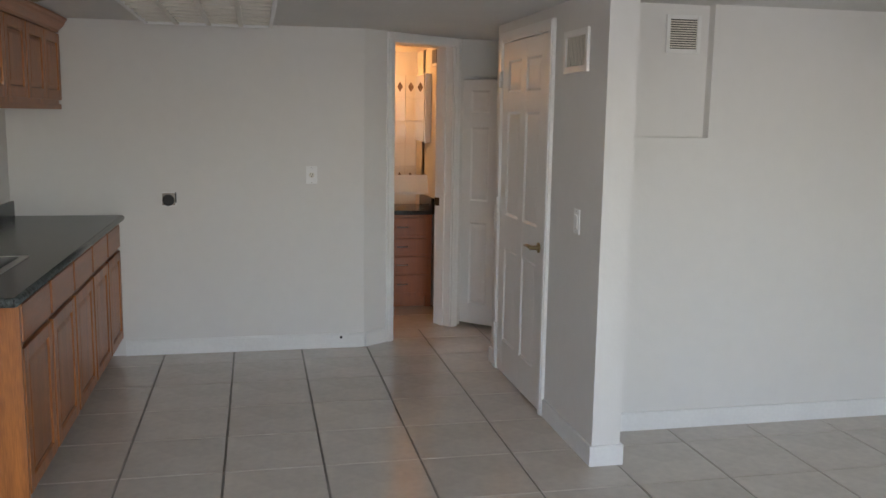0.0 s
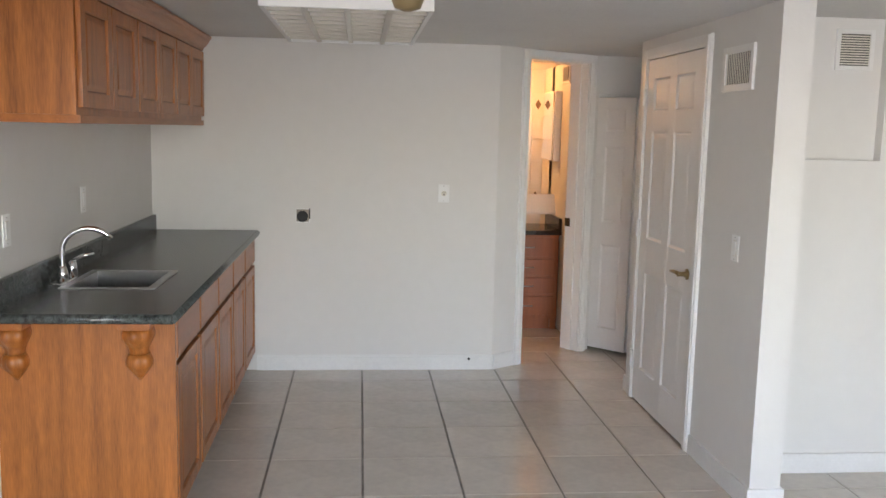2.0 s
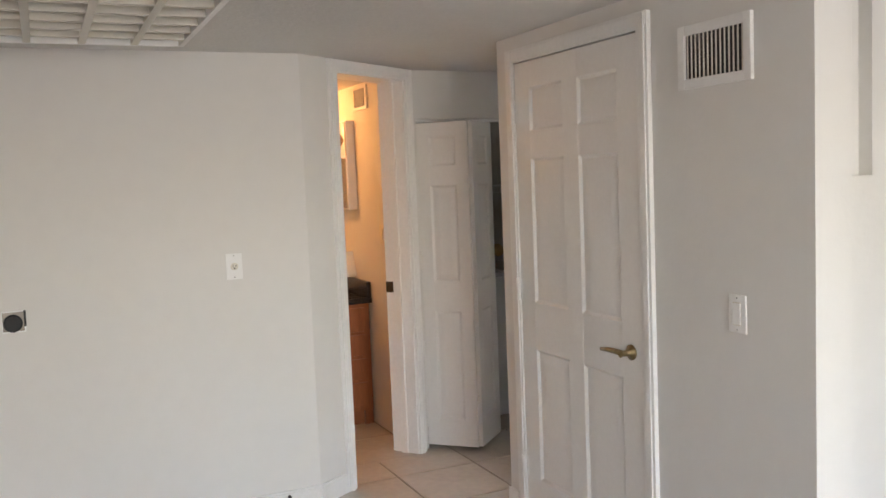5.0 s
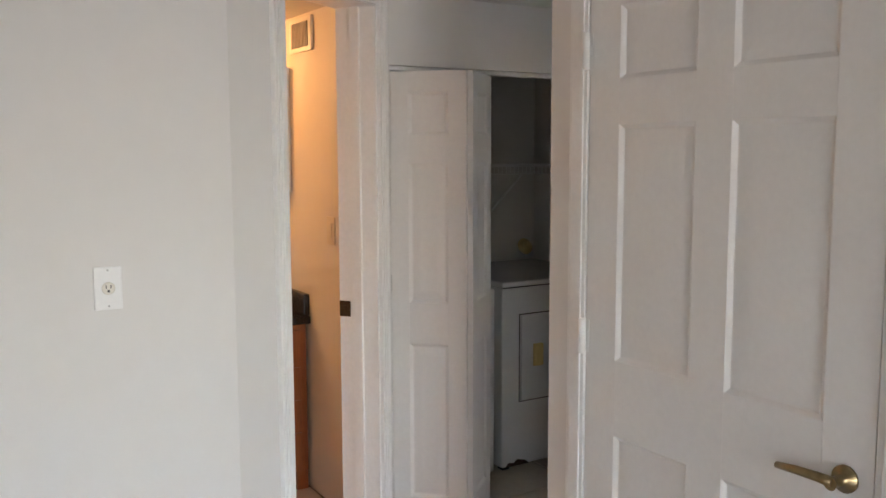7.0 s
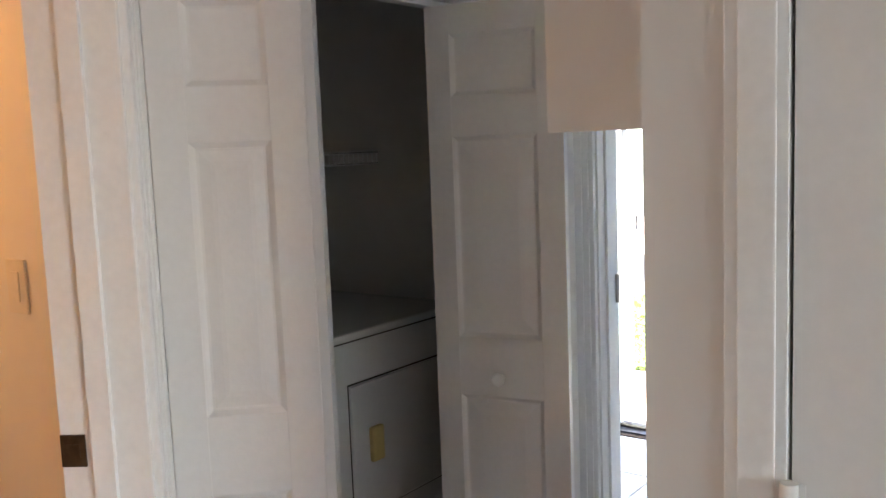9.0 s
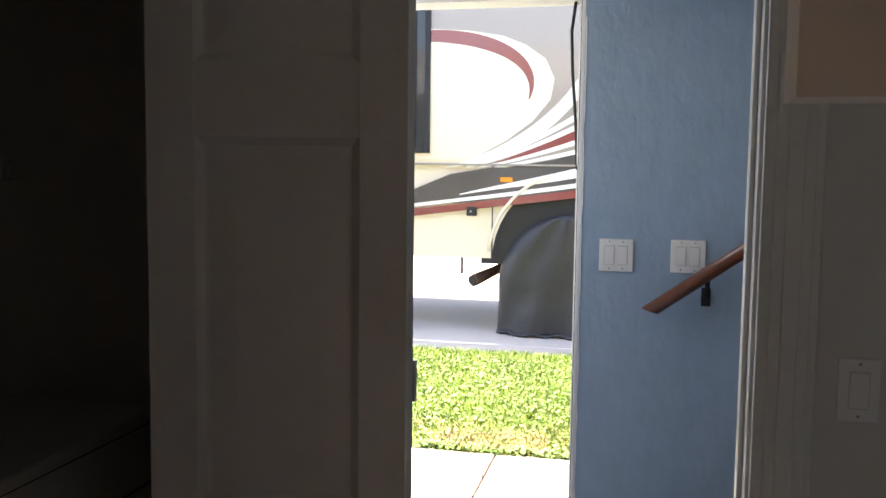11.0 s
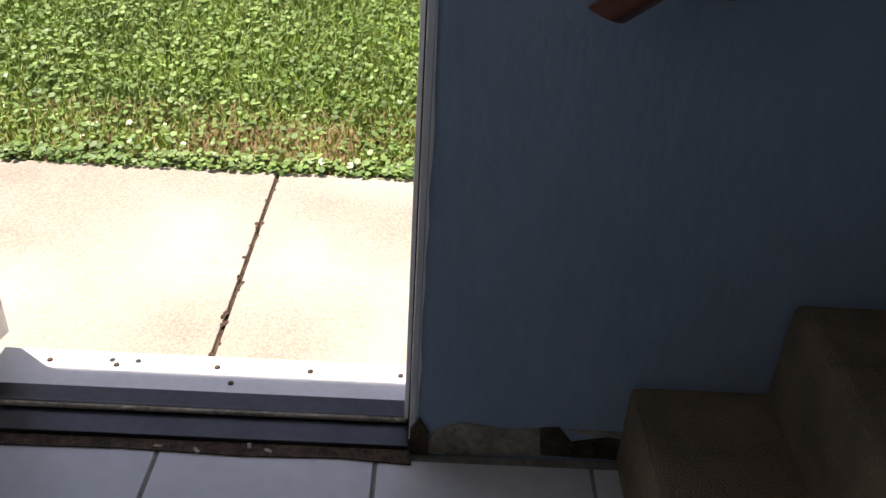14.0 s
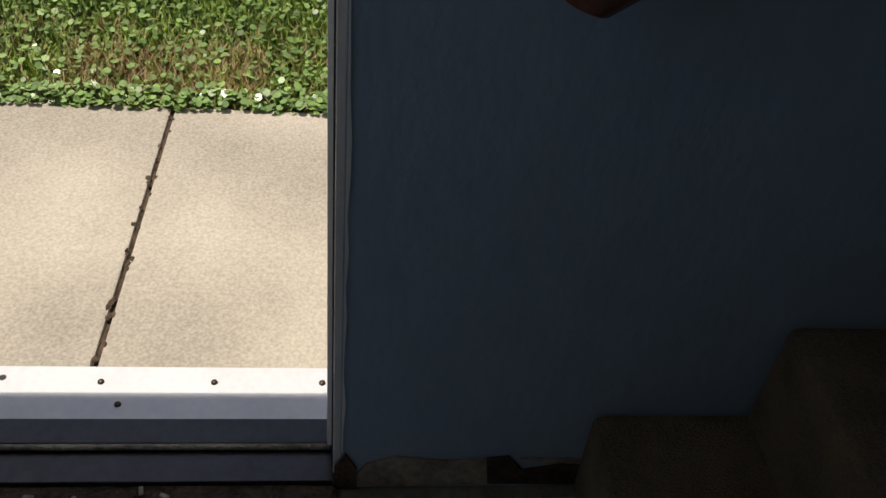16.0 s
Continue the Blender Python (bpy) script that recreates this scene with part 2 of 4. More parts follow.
def raised_panel(x0, x1, z0, z1, y, side, m, inset=0.05, rise=0.010, mould=True):
    """A moulded field: a sloped sticking, a groove and a raised centre; y is the face, side -1 or 1."""
    bm = bmesh.new()
    rows = []
    steps = ((0.0, -0.0004), (0.004, -0.003), (0.011, -0.0085), (0.016, -0.009), (inset * 0.8, -0.0062), (inset, -0.0055)) if mould else ((0.0, 0.0), (inset * 0.75, rise), (inset, rise + 0.001))
    for k, h in steps:
        rows.append([bm.verts.new((a, y + side * h, b)) for a, b in ((x0 + k, z0 + k), (x1 - k, z0 + k), (x1 - k, z1 - k), (x0 + k, z1 - k))])
    for a, b in zip(rows, rows[1:]):
        for k in range(4):
            bm.faces.new((a[k], a[(k + 1) % 4], b[(k + 1) % 4], b[k]))
    bm.faces.new(rows[-1])
    bmesh.ops.recalc_face_normals(bm, faces=bm.faces[:])
    return turned(bm, m)


def panel_leaf(owner, name, w, h, t, cols, rows, stile, m, material=None, both=True):
    """A moulded door leaf: core, stiles and rails, and one raised panel in each field."""
    material = material or DOOR
    c, y = 0.0135, t / 2
    bm = bmesh.new()
    bx(bm, 0.002, w - 0.002, -y + c, y - c, 0.002, h - 0.002)
    mid = (w - 2 * stile - (cols - 1) * stile * 0.9) / cols
    xs = [(stile + i * (mid + stile * 0.9), stile + i * (mid + stile * 0.9) + mid) for i in range(cols)]
    bx(bm, 0, stile, -y, y, 0, h, bevel=0.002)
    bx(bm, w - stile, w, -y, y, 0, h, bevel=0.002)
    for i in range(cols - 1):
        bx(bm, xs[i][1], xs[i + 1][0], -y, y, 0.001, h - 0.001)
    edges = [0.0] + [q for r in rows for q in r] + [h]
    for a, b in zip(edges[::2], edges[1::2]):
        bx(bm, stile - 0.001, w - stile + 0.001, -y + 0.0006, y - 0.0006, a, b)
    leaf = part(name, turned(bm, m), material, owner)
    for a, b in xs:
        for z0, z1 in rows:
            for side in ((-1, 1) if both else (-1,)):
                part("panel", raised_panel(a, b, z0, z1, side * y, side, m, 0.056 if b - a > 0.2 else 0.046), material, leaf)
    return leaf


def rot(x, y, z, degrees):
    return Matrix.Translation((x, y, z)) @ Matrix.Rotation(radians(degrees), 4, "Z")


ROWS6 = [(0.20, 0.80), (0.98, 1.62), (1.72, 1.90)]
PANTRY_ROWS = [(0.20, 0.77), (0.97, 1.577), (1.69, 1.87)]
FOLD_ROWS = [(0.15, 0.76), (0.92, 1.455), (1.56, 1.72)]
CEIL_Z = 2.11
BACK = 6.725

# ---- structure ----
floor = struct("floor", B((-1.75, 5.0, -1.6, 9.3, -0.12, -0.004)), GROUT, "grey grout bed under large cream floor tiles", "floor")
struct("ceiling", B((-1.75, 5.3, -1.6, 9.3, CEIL_Z, CEIL_Z + 0.15)), CEIL, "flat off-white painted low ceiling", "ceiling")
# The small opening beside the living area is unseen, added for the side lamp.
struct("wall_west", B((-1.75, -1.62, -1.6, 0.5, 0, CEIL_Z), (-1.75, -1.62, 0.5, 1.3, 0, 1.05), (-1.75, -1.62, 0.5, 1.3, 1.95, CEIL_Z), (-1.75, -1.62, 1.3, 3.3, 0, CEIL_Z), (-1.75, -0.89, 3.3, 3.42, 0, CEIL_Z), (-1.01, -0.89, 3.42, 6.845, 0, CEIL_Z)), WALL, "white painted kitchen wall behind the cabinets", "wall")
struct("wall_north", B((-0.89, 1.287, BACK, BACK + 0.12, 0, CEIL_Z)), WALL, "plain white painted kitchen end wall", "wall")
# the angled wall with the bathroom doorway
ANG = math.degrees(math.atan2(0.51, 0.763))
MA = rot(1.287, BACK, 0, ANG)
struct("wall_angled", turned(B((0, 0.245, 0, 0.158, 0, CEIL_Z), (0.245, 0.85, 0, 0.158, 2.06, CEIL_Z), (0.85, 0.90, 0, 0.158, 0, CEIL_Z)), MA), WALL, "short angled white wall around the bathroom doorway", "wall")
door_1 = thing("door_1", (1.5, 6.87, 0), "white moulded casing around the open bathroom doorway", "doorway")
door_1["kind"] = "structure"
part("jamb", turned(B((0.245, 0.265, -0.004, 0.163, 0, 2.045), bevel=0.002), MA), TRIM, door_1)
jamb_r = part("jamb", turned(B((0.83, 0.85, -0.004, 0.163, 0, 2.045), bevel=0.002), MA), TRIM, door_1)
part("jamb_head", turned(B((0.245, 0.85, -0.004, 0.163, 2.045, 2.06)), MA), TRIM, door_1)
part("door_stop", turned(B((0.818, 0.83, 0.06, 0.10, 0, 2.045)), MA), TRIM, door_1)
part("strike_plate", turned(B((0.826, 0.8298, 0.115, 0.161, 0.90, 0.96), (0.8252, 0.829, 0.125, 0.151, 0.918, 0.942)), MA), BRONZE, door_1, "dark bronze strike plate")
for a, b in ((0.195, 0.255), (0.84, 0.90)):
    part("casing", turned(B((a, b, -0.018, -0.0005, 0, 2.104), (a + 0.012, b - 0.018, -0.023, -0.018, 0, 2.10), (a + 0.02, b - 0.03, -0.027, -0.0229, 0, 2.095), bevel=0.002), MA), TRIM, door_1)
part("casing_head", turned(B((0.198, 0.897, -0.0175, -0.0007, 2.052, 2.106), (0.20, 0.894, -0.022, -0.0174, 2.062, 2.098), bevel=0.002), MA), TRIM, door_1)

# core block behind the pantry door, with the air-handler box shifted towards the passage
struct("wall_pantry", B((2.055, 2.19, 4.50, 5.235, 0, CEIL_Z), (2.055, 2.19, 5.235, 6.085, 2.0, CEIL_Z), (2.055, 2.19, 6.085, 6.255, 0, CEIL_Z), (2.257, 2.295, 6.255, 6.50, 1.47, CEIL_Z), (2.19, 2.75, 6.155, 6.255, 0, CEIL_Z)), WALL, "white wall with the pantry door and return-air grille", "wall")
struct("wall_living", B((2.19, 2.756, 4.90, 5.0, 0, 1.475), (2.756, 6.0, 4.90, 5.0, 0, CEIL_Z), (2.19, 2.756, 4.955, 5.05, 1.47, CEIL_Z)), WALL, "white living room wall with a shallow upper recess", "wall")
struct("wall_alcove", B((2.65, 2.75, 5.1, 6.155, 0, CEIL_Z)), WALL, "plain white wall closing the hall alcove", "wall")
struct("wall_closet_front", B((2.02, 3.19, 7.25, 7.35, 1.845, CEIL_Z), (3.19, 3.69, 7.25, 7.35, 0, CEIL_Z), (2.05, 2.075, 7.255, 7.35, 0, 1.845)), WALL, "white wall over the laundry closet opening", "wall")
struct("wall_closet", B((2.0, 3.69, 8.35, 8.45, 0, CEIL_Z), (3.59, 3.69, 7.35, 8.35, 0, CEIL_Z), (2.02, 2.06, 7.42, 8.35, 0, CEIL_Z)), WALL, "dim grey-white laundry closet walls", "wall")
struct("wall_hall_east", B((3.51, 3.63, 5.0, 6.357, 0, CEIL_Z), (3.51, 3.63, 6.357, 7.06, 2.03, CEIL_Z), (3.51, 3.63, 7.06, 7.25, 0, CEIL_Z)), WALL, "white hall wall around the foyer doorway", "wall")
struct("wall_bath", B((0.6, 0.7, 6.845, 8.9, 0, CEIL_Z), (0.6, 2.019, 8.75, 8.85, 0, CEIL_Z)), WALL, "warm-lit cream bathroom walls", "wall")
struct("wall_bath_side", B((2.0, 2.019, 7.36, 8.8, 0, CEIL_Z)), WALL, "cream bathroom side wall with a glossy sheen", "wall")
struct("wall_south", B((-1.75, -0.5, -1.6, -1.48, 0, CEIL_Z), (2.8, 6.0, -1.6, -1.48, 0, CEIL_Z), (-0.5, 2.8, -1.6, -1.48, 0, 0.35), (-0.5, 2.8, -1.6, -1.48, 2.05, CEIL_Z)), WALL, "white wall around the large living room window", "wall")
struct("wall_east_living", B((5.9, 6.0, -1.48, 4.9, 0, CEIL_Z)), WALL, "plain white living room wall", "wall")
floor2 = struct("floor_living", B((5.0, 6.0, -1.6, 4.95, -0.12, -0.004)), TILE, "cream tiled living room floor", "floor")
struct("ceiling_living", B((5.3, 6.0, -1.6, 5.0, CEIL_Z, CEIL_Z + 0.15)), CEIL, "off-white living room ceiling", "ceiling")
struct("wall_foyer", B((4.985, 5.14, 5.0, 6.79, -0.1, 2.6), (4.985, 5.14, 6.79, 7.75, 2.07, 2.6), (4.985, 5.14, 7.75, 9.4, -0.1, 2.6)), BLUE, "scuffed light blue painted foyer wall with peeling edges", "wall")
# The opening is out of view, added to hold the foyer fill lamp.
struct("wall_foyer_north", B((3.69, 4.08, 7.95, 8.05, 0, CEIL_Z), (4.82, 4.985, 7.95, 8.05, 0, CEIL_Z), (4.08, 4.82, 7.95, 8.05, 0, 1.36), (4.08, 4.82, 7.95, 8.05, 2.0, CEIL_Z)), BLUE, "light blue foyer side wall with an added, unseen lamp opening", "wall")
struct("wall_stair", B((3.69, 4.985, 5.0, 5.05, 0, 2.6), (3.69, 3.75, 5.05, 5.8, 0.0, 2.6)), BLUE, "dim blue stairwell wall", "wall")
struct("wall_outside", B((5.142, 5.18, 3.0, 6.75, -0.2, 3.2), (5.142, 5.18, 7.79, 12.0, -0.2, 3.2), (5.142, 5.18, 6.75, 7.79, 2.10, 3.2)), EXTW, "tan stucco outer face of the house", "wall")
# Out of view; its depth is set to drop the shadow line on the sill.
struct("eave", B((5.0, 5.738, 3.0, 12.0, 2.50, 2.66)), TRIM, "unseen roof eave sized to shade the threshold", "eave")

# baseboards
base = [("baseboard", B((-0.25, 1.287, BACK - 0.014, BACK - 0.0005, 0, 0.09), (-0.25, 1.287, BACK - 0.010, BACK - 0.0004, 0.09, 0.10), bevel=0.002)),
        ("baseboard", turned(B((0.004, 0.194, -0.014, -0.0005, 0, 0.09), (0.004, 0.194, -0.010, -0.0004, 0.09, 0.10), bevel=0.002), MA)),
        ("baseboard", B((2.041, 2.0545, 4.49, 5.17, 0, 0.095), bevel=0.003)),
        ("baseboard", B((2.0405, 2.204, 4.485, 4.4995, 0, 0.096), (2.1905, 2.204, 4.50, 4.885, 0, 0.095), bevel=0.003)),
        ("baseboard", B((2.204, 5.9, 4.886, 4.8995, 0, 0.095), bevel=0.003)),
        ("baseboard", B((2.041, 2.0545, 6.17, 6.258, 0, 0.095), bevel=0.003))]
for n_, bm_ in base:
    struct(n_, bm_, TRIM, "white painted wooden baseboard", "baseboard")

# pantry door with its casing
door_2 = thing("door_2", (2.05, 5.66, 0), "closed white six-panel pantry door in a white casing", "door")
door_2["kind"] = "structure"
MP = rot(2.058, 6.078, 0.012, -90)
leaf2 = panel_leaf(door_2, "leaf", 0.836, 1.975, 0.035, 2, PANTRY_ROWS, 0.115, MP)
part("door_stop", B((2.085, 2.10, 5.237, 5.25, 0, 1.99), (2.085, 2.10, 6.07, 6.083, 0, 1.99)), TRIM, door_2)
for a, b in ((5.178, 5.238), (6.082, 6.152)):
    part("casing", B((2.036, 2.0545, a, b, 0, 2.05), (2.031, 2.0361, a + 0.012, b - 0.016, 0, 2.045), bevel=0.002), TRIM, door_2)
part("casing_head", B((2.0365, 2.0543, 5.181, 6.149, 1.992, 2.0515), (2.0325, 2.0366, 5.184, 6.146, 2.004, 2.04), bevel=0.002), TRIM, door_2)
for z in (0.25, 1.03, 1.78):
    h_ = part("hinge", tube([(2.026, 6.077, z - 0.047), (2.026, 6.077, z + 0.047)], 0.010), TRIM, door_2, "white painted butt hinge")
    part("leaf_plate", B((2.0365, 2.0385, 6.062, 6.098, z - 0.043, z + 0.043)), TRIM, h_)
hd = part("door_handle", turned(lathe([(0.028, 0), (0.028, 0.006), (0.012, 0.010), (0.011, 0.045), (0.014, 0.05)], 0, 0, 0), Matrix.Translation((2.0395, 5.30, 0.882)) @ Matrix.Rotation(radians(-90), 4, "Y")), BRASS, door_2, "antique brass lever handle")
part("lever", tube([(1.995, 5.297, 0.884), (1.992, 5.33, 0.886), (1.994, 5.38, 0.884), (2.0, 5.43, 0.878)], [0.011, 0.010, 0.009, 0.007]), BRASS, hd)
# Gap below the leaf is filled with a strip coloured as shade.
part("door_gap_shade", B((2.05, 2.11, 5.24, 6.078, 0.0005, 0.010)), SHADOW, door_2, "dark strip painting the shade under the door")

# foyer doorway frame
door_3 = thing("door_3", (3.6, 6.75, 0), "white casing of the open doorway to the foyer", "doorway")
door_3["kind"] = "structure"
for a, b, s_ in ((6.257, 6.362, 1), (7.057, 7.157, -1)):
    part("casing", B((3.4920, 3.5095, a, b, 0, 2.10), (3.4860, 3.4921, a + 0.015, b - 0.02, 0, 2.09), (3.4810, 3.4865, a + 0.035, b - 0.04, 0, 2.08), bevel=0.003), TRIM, door_3)
part("casing_head", B((3.4930, 3.5095, 6.260, 7.154, 2.02, 2.09)), TRIM, door_3)
part("jamb", B((3.5092, 3.6400, 6.352, 6.369, 0, 2.03), (3.5500, 3.5900, 6.369, 6.379, 0, 2.02), bevel=0.002), TRIM, door_3)
jl = part("jamb", B((3.5092, 3.6400, 7.05, 7.067, 0, 2.03), (3.5500, 3.5900, 7.04, 7.05, 0, 2.02), bevel=0.002), TRIM, door_3)
part("hinge", tube([(3.6200, 7.042, 0.94), (3.6200, 7.042, 1.03)], 0.007), STEEL, door_3, "steel butt hinge")

# entrance door: frame, sill and the open leaf
door_4 = thing("door_4", (5.1, 7.27, 0), "open white entrance door with worn frame and metal sill", "door")
door_4["kind"] = "structure"
part("frame", B((4.99, 5.13, 6.790, 6.803, 0.03, 2.07), (5.05, 5.075, 6.803, 6.815, 0.03, 2.07), (5.105, 5.13, 6.803, 6.81, 0.03, 2.07), bevel=0.002), TRIM, door_4)
part("weatherstrip", B((5.076, 5.086, 6.803, 6.813, 0.04, 2.06), (5.0, 5.006, 6.803, 6.806, 0.04, 2.06)), DARK, door_4)
part("frame", B((4.99, 5.13, 7.735, 7.75, 0.03, 2.07), (5.05, 5.075, 7.723, 7.735, 0.03, 2.07), bevel=0.002), TRIM, door_4)
part("frame_head", B((4.99, 5.13, 6.79, 7.75, 2.05, 2.07)), TRIM, door_4)
part("loose_strip", tube([(5.06, 6.83, 2.06), (5.075, 6.845, 1.95), (5.07, 6.838, 1.80), (5.06, 6.822, 1.62), (5.055, 6.812, 1.45)], 0.006, 6), DARK, door_4, "loose black rubber strip hanging from the frame")
sill = part("sill", B((5.118, 5.262, 6.80, 7.76, -0.03, 0.002), (5.118, 5.19, 6.80, 7.76, 0.002, 0.010), bevel=0.002), ALU, door_4, "white aluminium threshold with screws")
for k, (sx, sy) in enumerate(((5.222, 6.83), (5.222, 7.04), (5.222, 7.255), (5.215, 7.485), (5.16, 7.21), (5.222, 7.64))):
    part("screw", lathe([(0.007, 0), (0.006, 0.003), (0.002, 0.004)], sx, sy, 0.0022 if sx > 5.2 else 0.0105, 10), BRONZE, sill)
# Black discs put in for the dark inside open screw holes.
for sy in (7.50, 7.44):
    part("screw_hole", lathe([(0.007, 0), (0.007, 0.0008)], 5.232, sy, 0.0022, 10), DARK, sill)
# No groove is cut; a dark strip on the sill paints its shade.
part("sill_groove_shade", B((5.1905, 5.1945, 6.802, 7.75, 0.0015, 0.0026)), SHADOW, door_4)
part("sill_rail", B((5.066, 5.1179, 6.803, 7.75, 0, 0.022), (5.058, 5.066, 6.803, 7.75, 0, 0.028), bevel=0.002), SEAL, door_4, "dirty black rubber threshold seal")
part("sill_lip", tube([(5.054, 6.81, 0.022), (5.054, 7.74, 0.022)], 0.006, 8), PLASTER, door_4, "grimy beige lip")
part("sill_plate", B((4.986, 5.05, 6.803, 7.75, 0, 0.014), bevel=0.002), SEAL, door_4, "dirty black inner threshold plate")
MD = rot(5.265, 7.757, 0.03, 80)
leaf4 = panel_leaf(door_4, "leaf", 0.90, 2.0, 0.04, 2, [(0.20, 0.75), (0.93, 1.55), (1.67, 1.86)], 0.12, MD)
rr_d = random.Random(3)
grime = solo("floor_grime", sheet([(0, 0), (0.96, 0), (0.96, 0.035), (0.6, 0.028), (0.35, 0.036), (0.15, 0.03), (0, 0.04)], 0.004, (4.984, 6.795, 0.0005), (0, 1, 0), (-1, 0, 0)), RUSTW, "strip of dirt and rotten wood along the threshold", "grime")
for k in range(4):
    x, y = 4.955 + rr_d.random() * 0.03, 6.82 + rr_d.random() * 0.5
    solo("plaster_chip", turned(B((-0.009, 0.009, -0.004, 0.004, 0, 0.004), bevel=0.0015), rot(x, y, 0.0045, rr_d.random() * 180)), PLASTER, "small chip of broken plaster on the threshold dirt", "debris", "threshold debris")
wf = thing("wall_damage", (4.98, 6.6, 0.0), "broken plaster and rotten wood at the wall foot", "damage")
wf["kind"] = "structure"
part("plaster_patch", sheet([(0, 0.012), (0.06, 0.0), (0.26, 0.01), (0.25, 0.085), (0.17, 0.078), (0.08, 0.09), (0.03, 0.07)], 0.004, (4.9846, 6.775, 0.0), (0, -1, 0), (0, 0, 1)), PLASTER, wf)
part("rot_patch", sheet([(0.25, 0.012), (0.5, 0.004), (0.51, 0.05), (0.38, 0.066), (0.31, 0.05), (0.28, 0.09), (0.24, 0.085)], 0.005, (4.9842, 6.775, 0.0), (0, -1, 0), (0, 0, 1)), RUSTW, wf)
part("plaster_strip", sheet([(0.3, 0.085), (0.36, 0.072), (0.5, 0.06), (0.5, 0.085)], 0.003, (4.983, 6.775, 0.0), (0, -1, 0), (0, 0, 1)), PLASTER, wf)
part("rot_corner", sheet([(-0.012, 0.0), (0.03, 0.0), (0.028, 0.06), (0.008, 0.1), (-0.01, 0.07)], 0.006, (4.9835, 6.79, 0.0), (0, -1, 0), (0, 0, 1)), RUSTW, wf)
rr = random.Random(5)
edge_pts = [(0.0, 0.10 + 0.065 * k) for k in range(30)]
struct("peeled_paint_edge", sheet([(0.0, z) for _, z in edge_pts] + [(0.002 + rr.random() * 0.005, z) for _, z in edge_pts[::-1]], 0.002, (4.9848, 6.789, 0.0), (0, -1, 0), (0, 0, 1)), PLASTIC, "peeled white paint along the blue wall corner", "paint edge")

# ---- kitchen ----
CF, CN, CE = -0.275, 4.30, 6.72   # cabinet front, near end and far end
WL = -0.888


def cab_door(owner, y0, y1, z0, z1, x, name="door"):
    """A framed oak door with a raised centre; it faces +x."""
    d = part(name, B((x, x + 0.018, y0, y0 + 0.055, z0, z1), (x, x + 0.018, y1 - 0.055, y1, z0, z1), (x, x + 0.0175, y0 + 0.055, y1 - 0.055, z0, z0 + 0.055), (x, x + 0.0175, y0 + 0.055, y1 - 0.055, z1 - 0.055, z1), bevel=0.003), OAK, owner)
    # Groove shade is put into the colour by this dark backing.
    part("groove", B((x, x + 0.006, y0 + 0.05, y1 - 0.05, z0 + 0.05, z1 - 0.05)), OAKD, d, "groove backed in dark oak for its shade")
    m = Matrix.Translation((x + 0.006, y0, z0)) @ Matrix.Rotation(radians(90), 4, "Z")
    part("centre_panel", raised_panel(0.062, y1 - y0 - 0.062, 0.062, z1 - z0 - 0.062, 0, -1, m, 0.025, 0.008, False), OAK, d)
    return d


def carved(sections, x, y):
    """A lobed half-round carving against a face at y; sections of height, half width and depth."""
    bm = bmesh.new()
    rows = []
    for z, w, d in sections:
        ring = []
        for k in range(19):
            a = math.pi * k / 18
            lobe = 1 - 0.13 * abs(math.sin(a * 3 + math.pi / 2)) ** 3
            ring.append(bm.verts.new((x + 1.45 * w * math.cos(a), y - 1.1 * d * math.sin(a) ** 0.7 * lobe, z)))
        rows.append(ring)
    for p, q in zip(rows, rows[1:]):
        for k in range(18):
            bm.faces.new((p[k], q[k], q[k + 1], p[k + 1])).smooth = True
    bm.faces.new(rows[0])
    bm.faces.new(rows[-1][::-1])
    bmesh.ops.recalc_face_normals(bm, faces=bm.faces[:])
    return bm


step = (CE - CN) / 5
for a, n_ in ((0, 2), (2, 1), (3, 2)):
    y0, y1 = CN + a * step, CN + (a + n_) * step
    cab = thing("base_cabinet", (-0.58, (y0 + y1) / 2, 0), "honey oak base cabinet with drawers above doors", "cabinet", "kitchen base cabinets")
    body_top = 0.74 if a == 0 else 0.875
    part("body", B((WL, CF - 0.002, y0 + 0.0005, y1 - 0.0005, 0.10, body_top)), OAK, cab)
    if a == 0:
        part("face_frame", B((CF - 0.03, CF - 0.0022, y0 + 0.0005, y1 - 0.0005, 0.7402, 0.875)), OAK, cab)
    # Toe kick is drawn in the darker oak.
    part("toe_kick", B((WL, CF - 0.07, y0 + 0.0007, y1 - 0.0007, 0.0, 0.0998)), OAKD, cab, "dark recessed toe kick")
    for i in range(n_):
        u, v = y0 + i * step + 0.018, y0 + (i + 1) * step - 0.018
        part("drawer_front", B((CF - 0.0015, CF + 0.017, u, v, 0.715, 0.855), bevel=0.005), OAKH, cab)
        cab_door(cab, u, v, 0.125, 0.69, CF - 0.0015)
        # Dark oak strip between drawer front and door.
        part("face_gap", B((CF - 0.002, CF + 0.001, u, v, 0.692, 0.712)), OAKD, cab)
endp = solo("end_panel", B((WL, CF + 0.016, CN - 0.02, CN - 0.001, 0.095, 0.875), (WL, CF - 0.06, CN - 0.0195, CN - 0.002, 0.0, 0.095), bevel=0.002), OAK, "honey oak end panel of the kitchen base run", "panel")
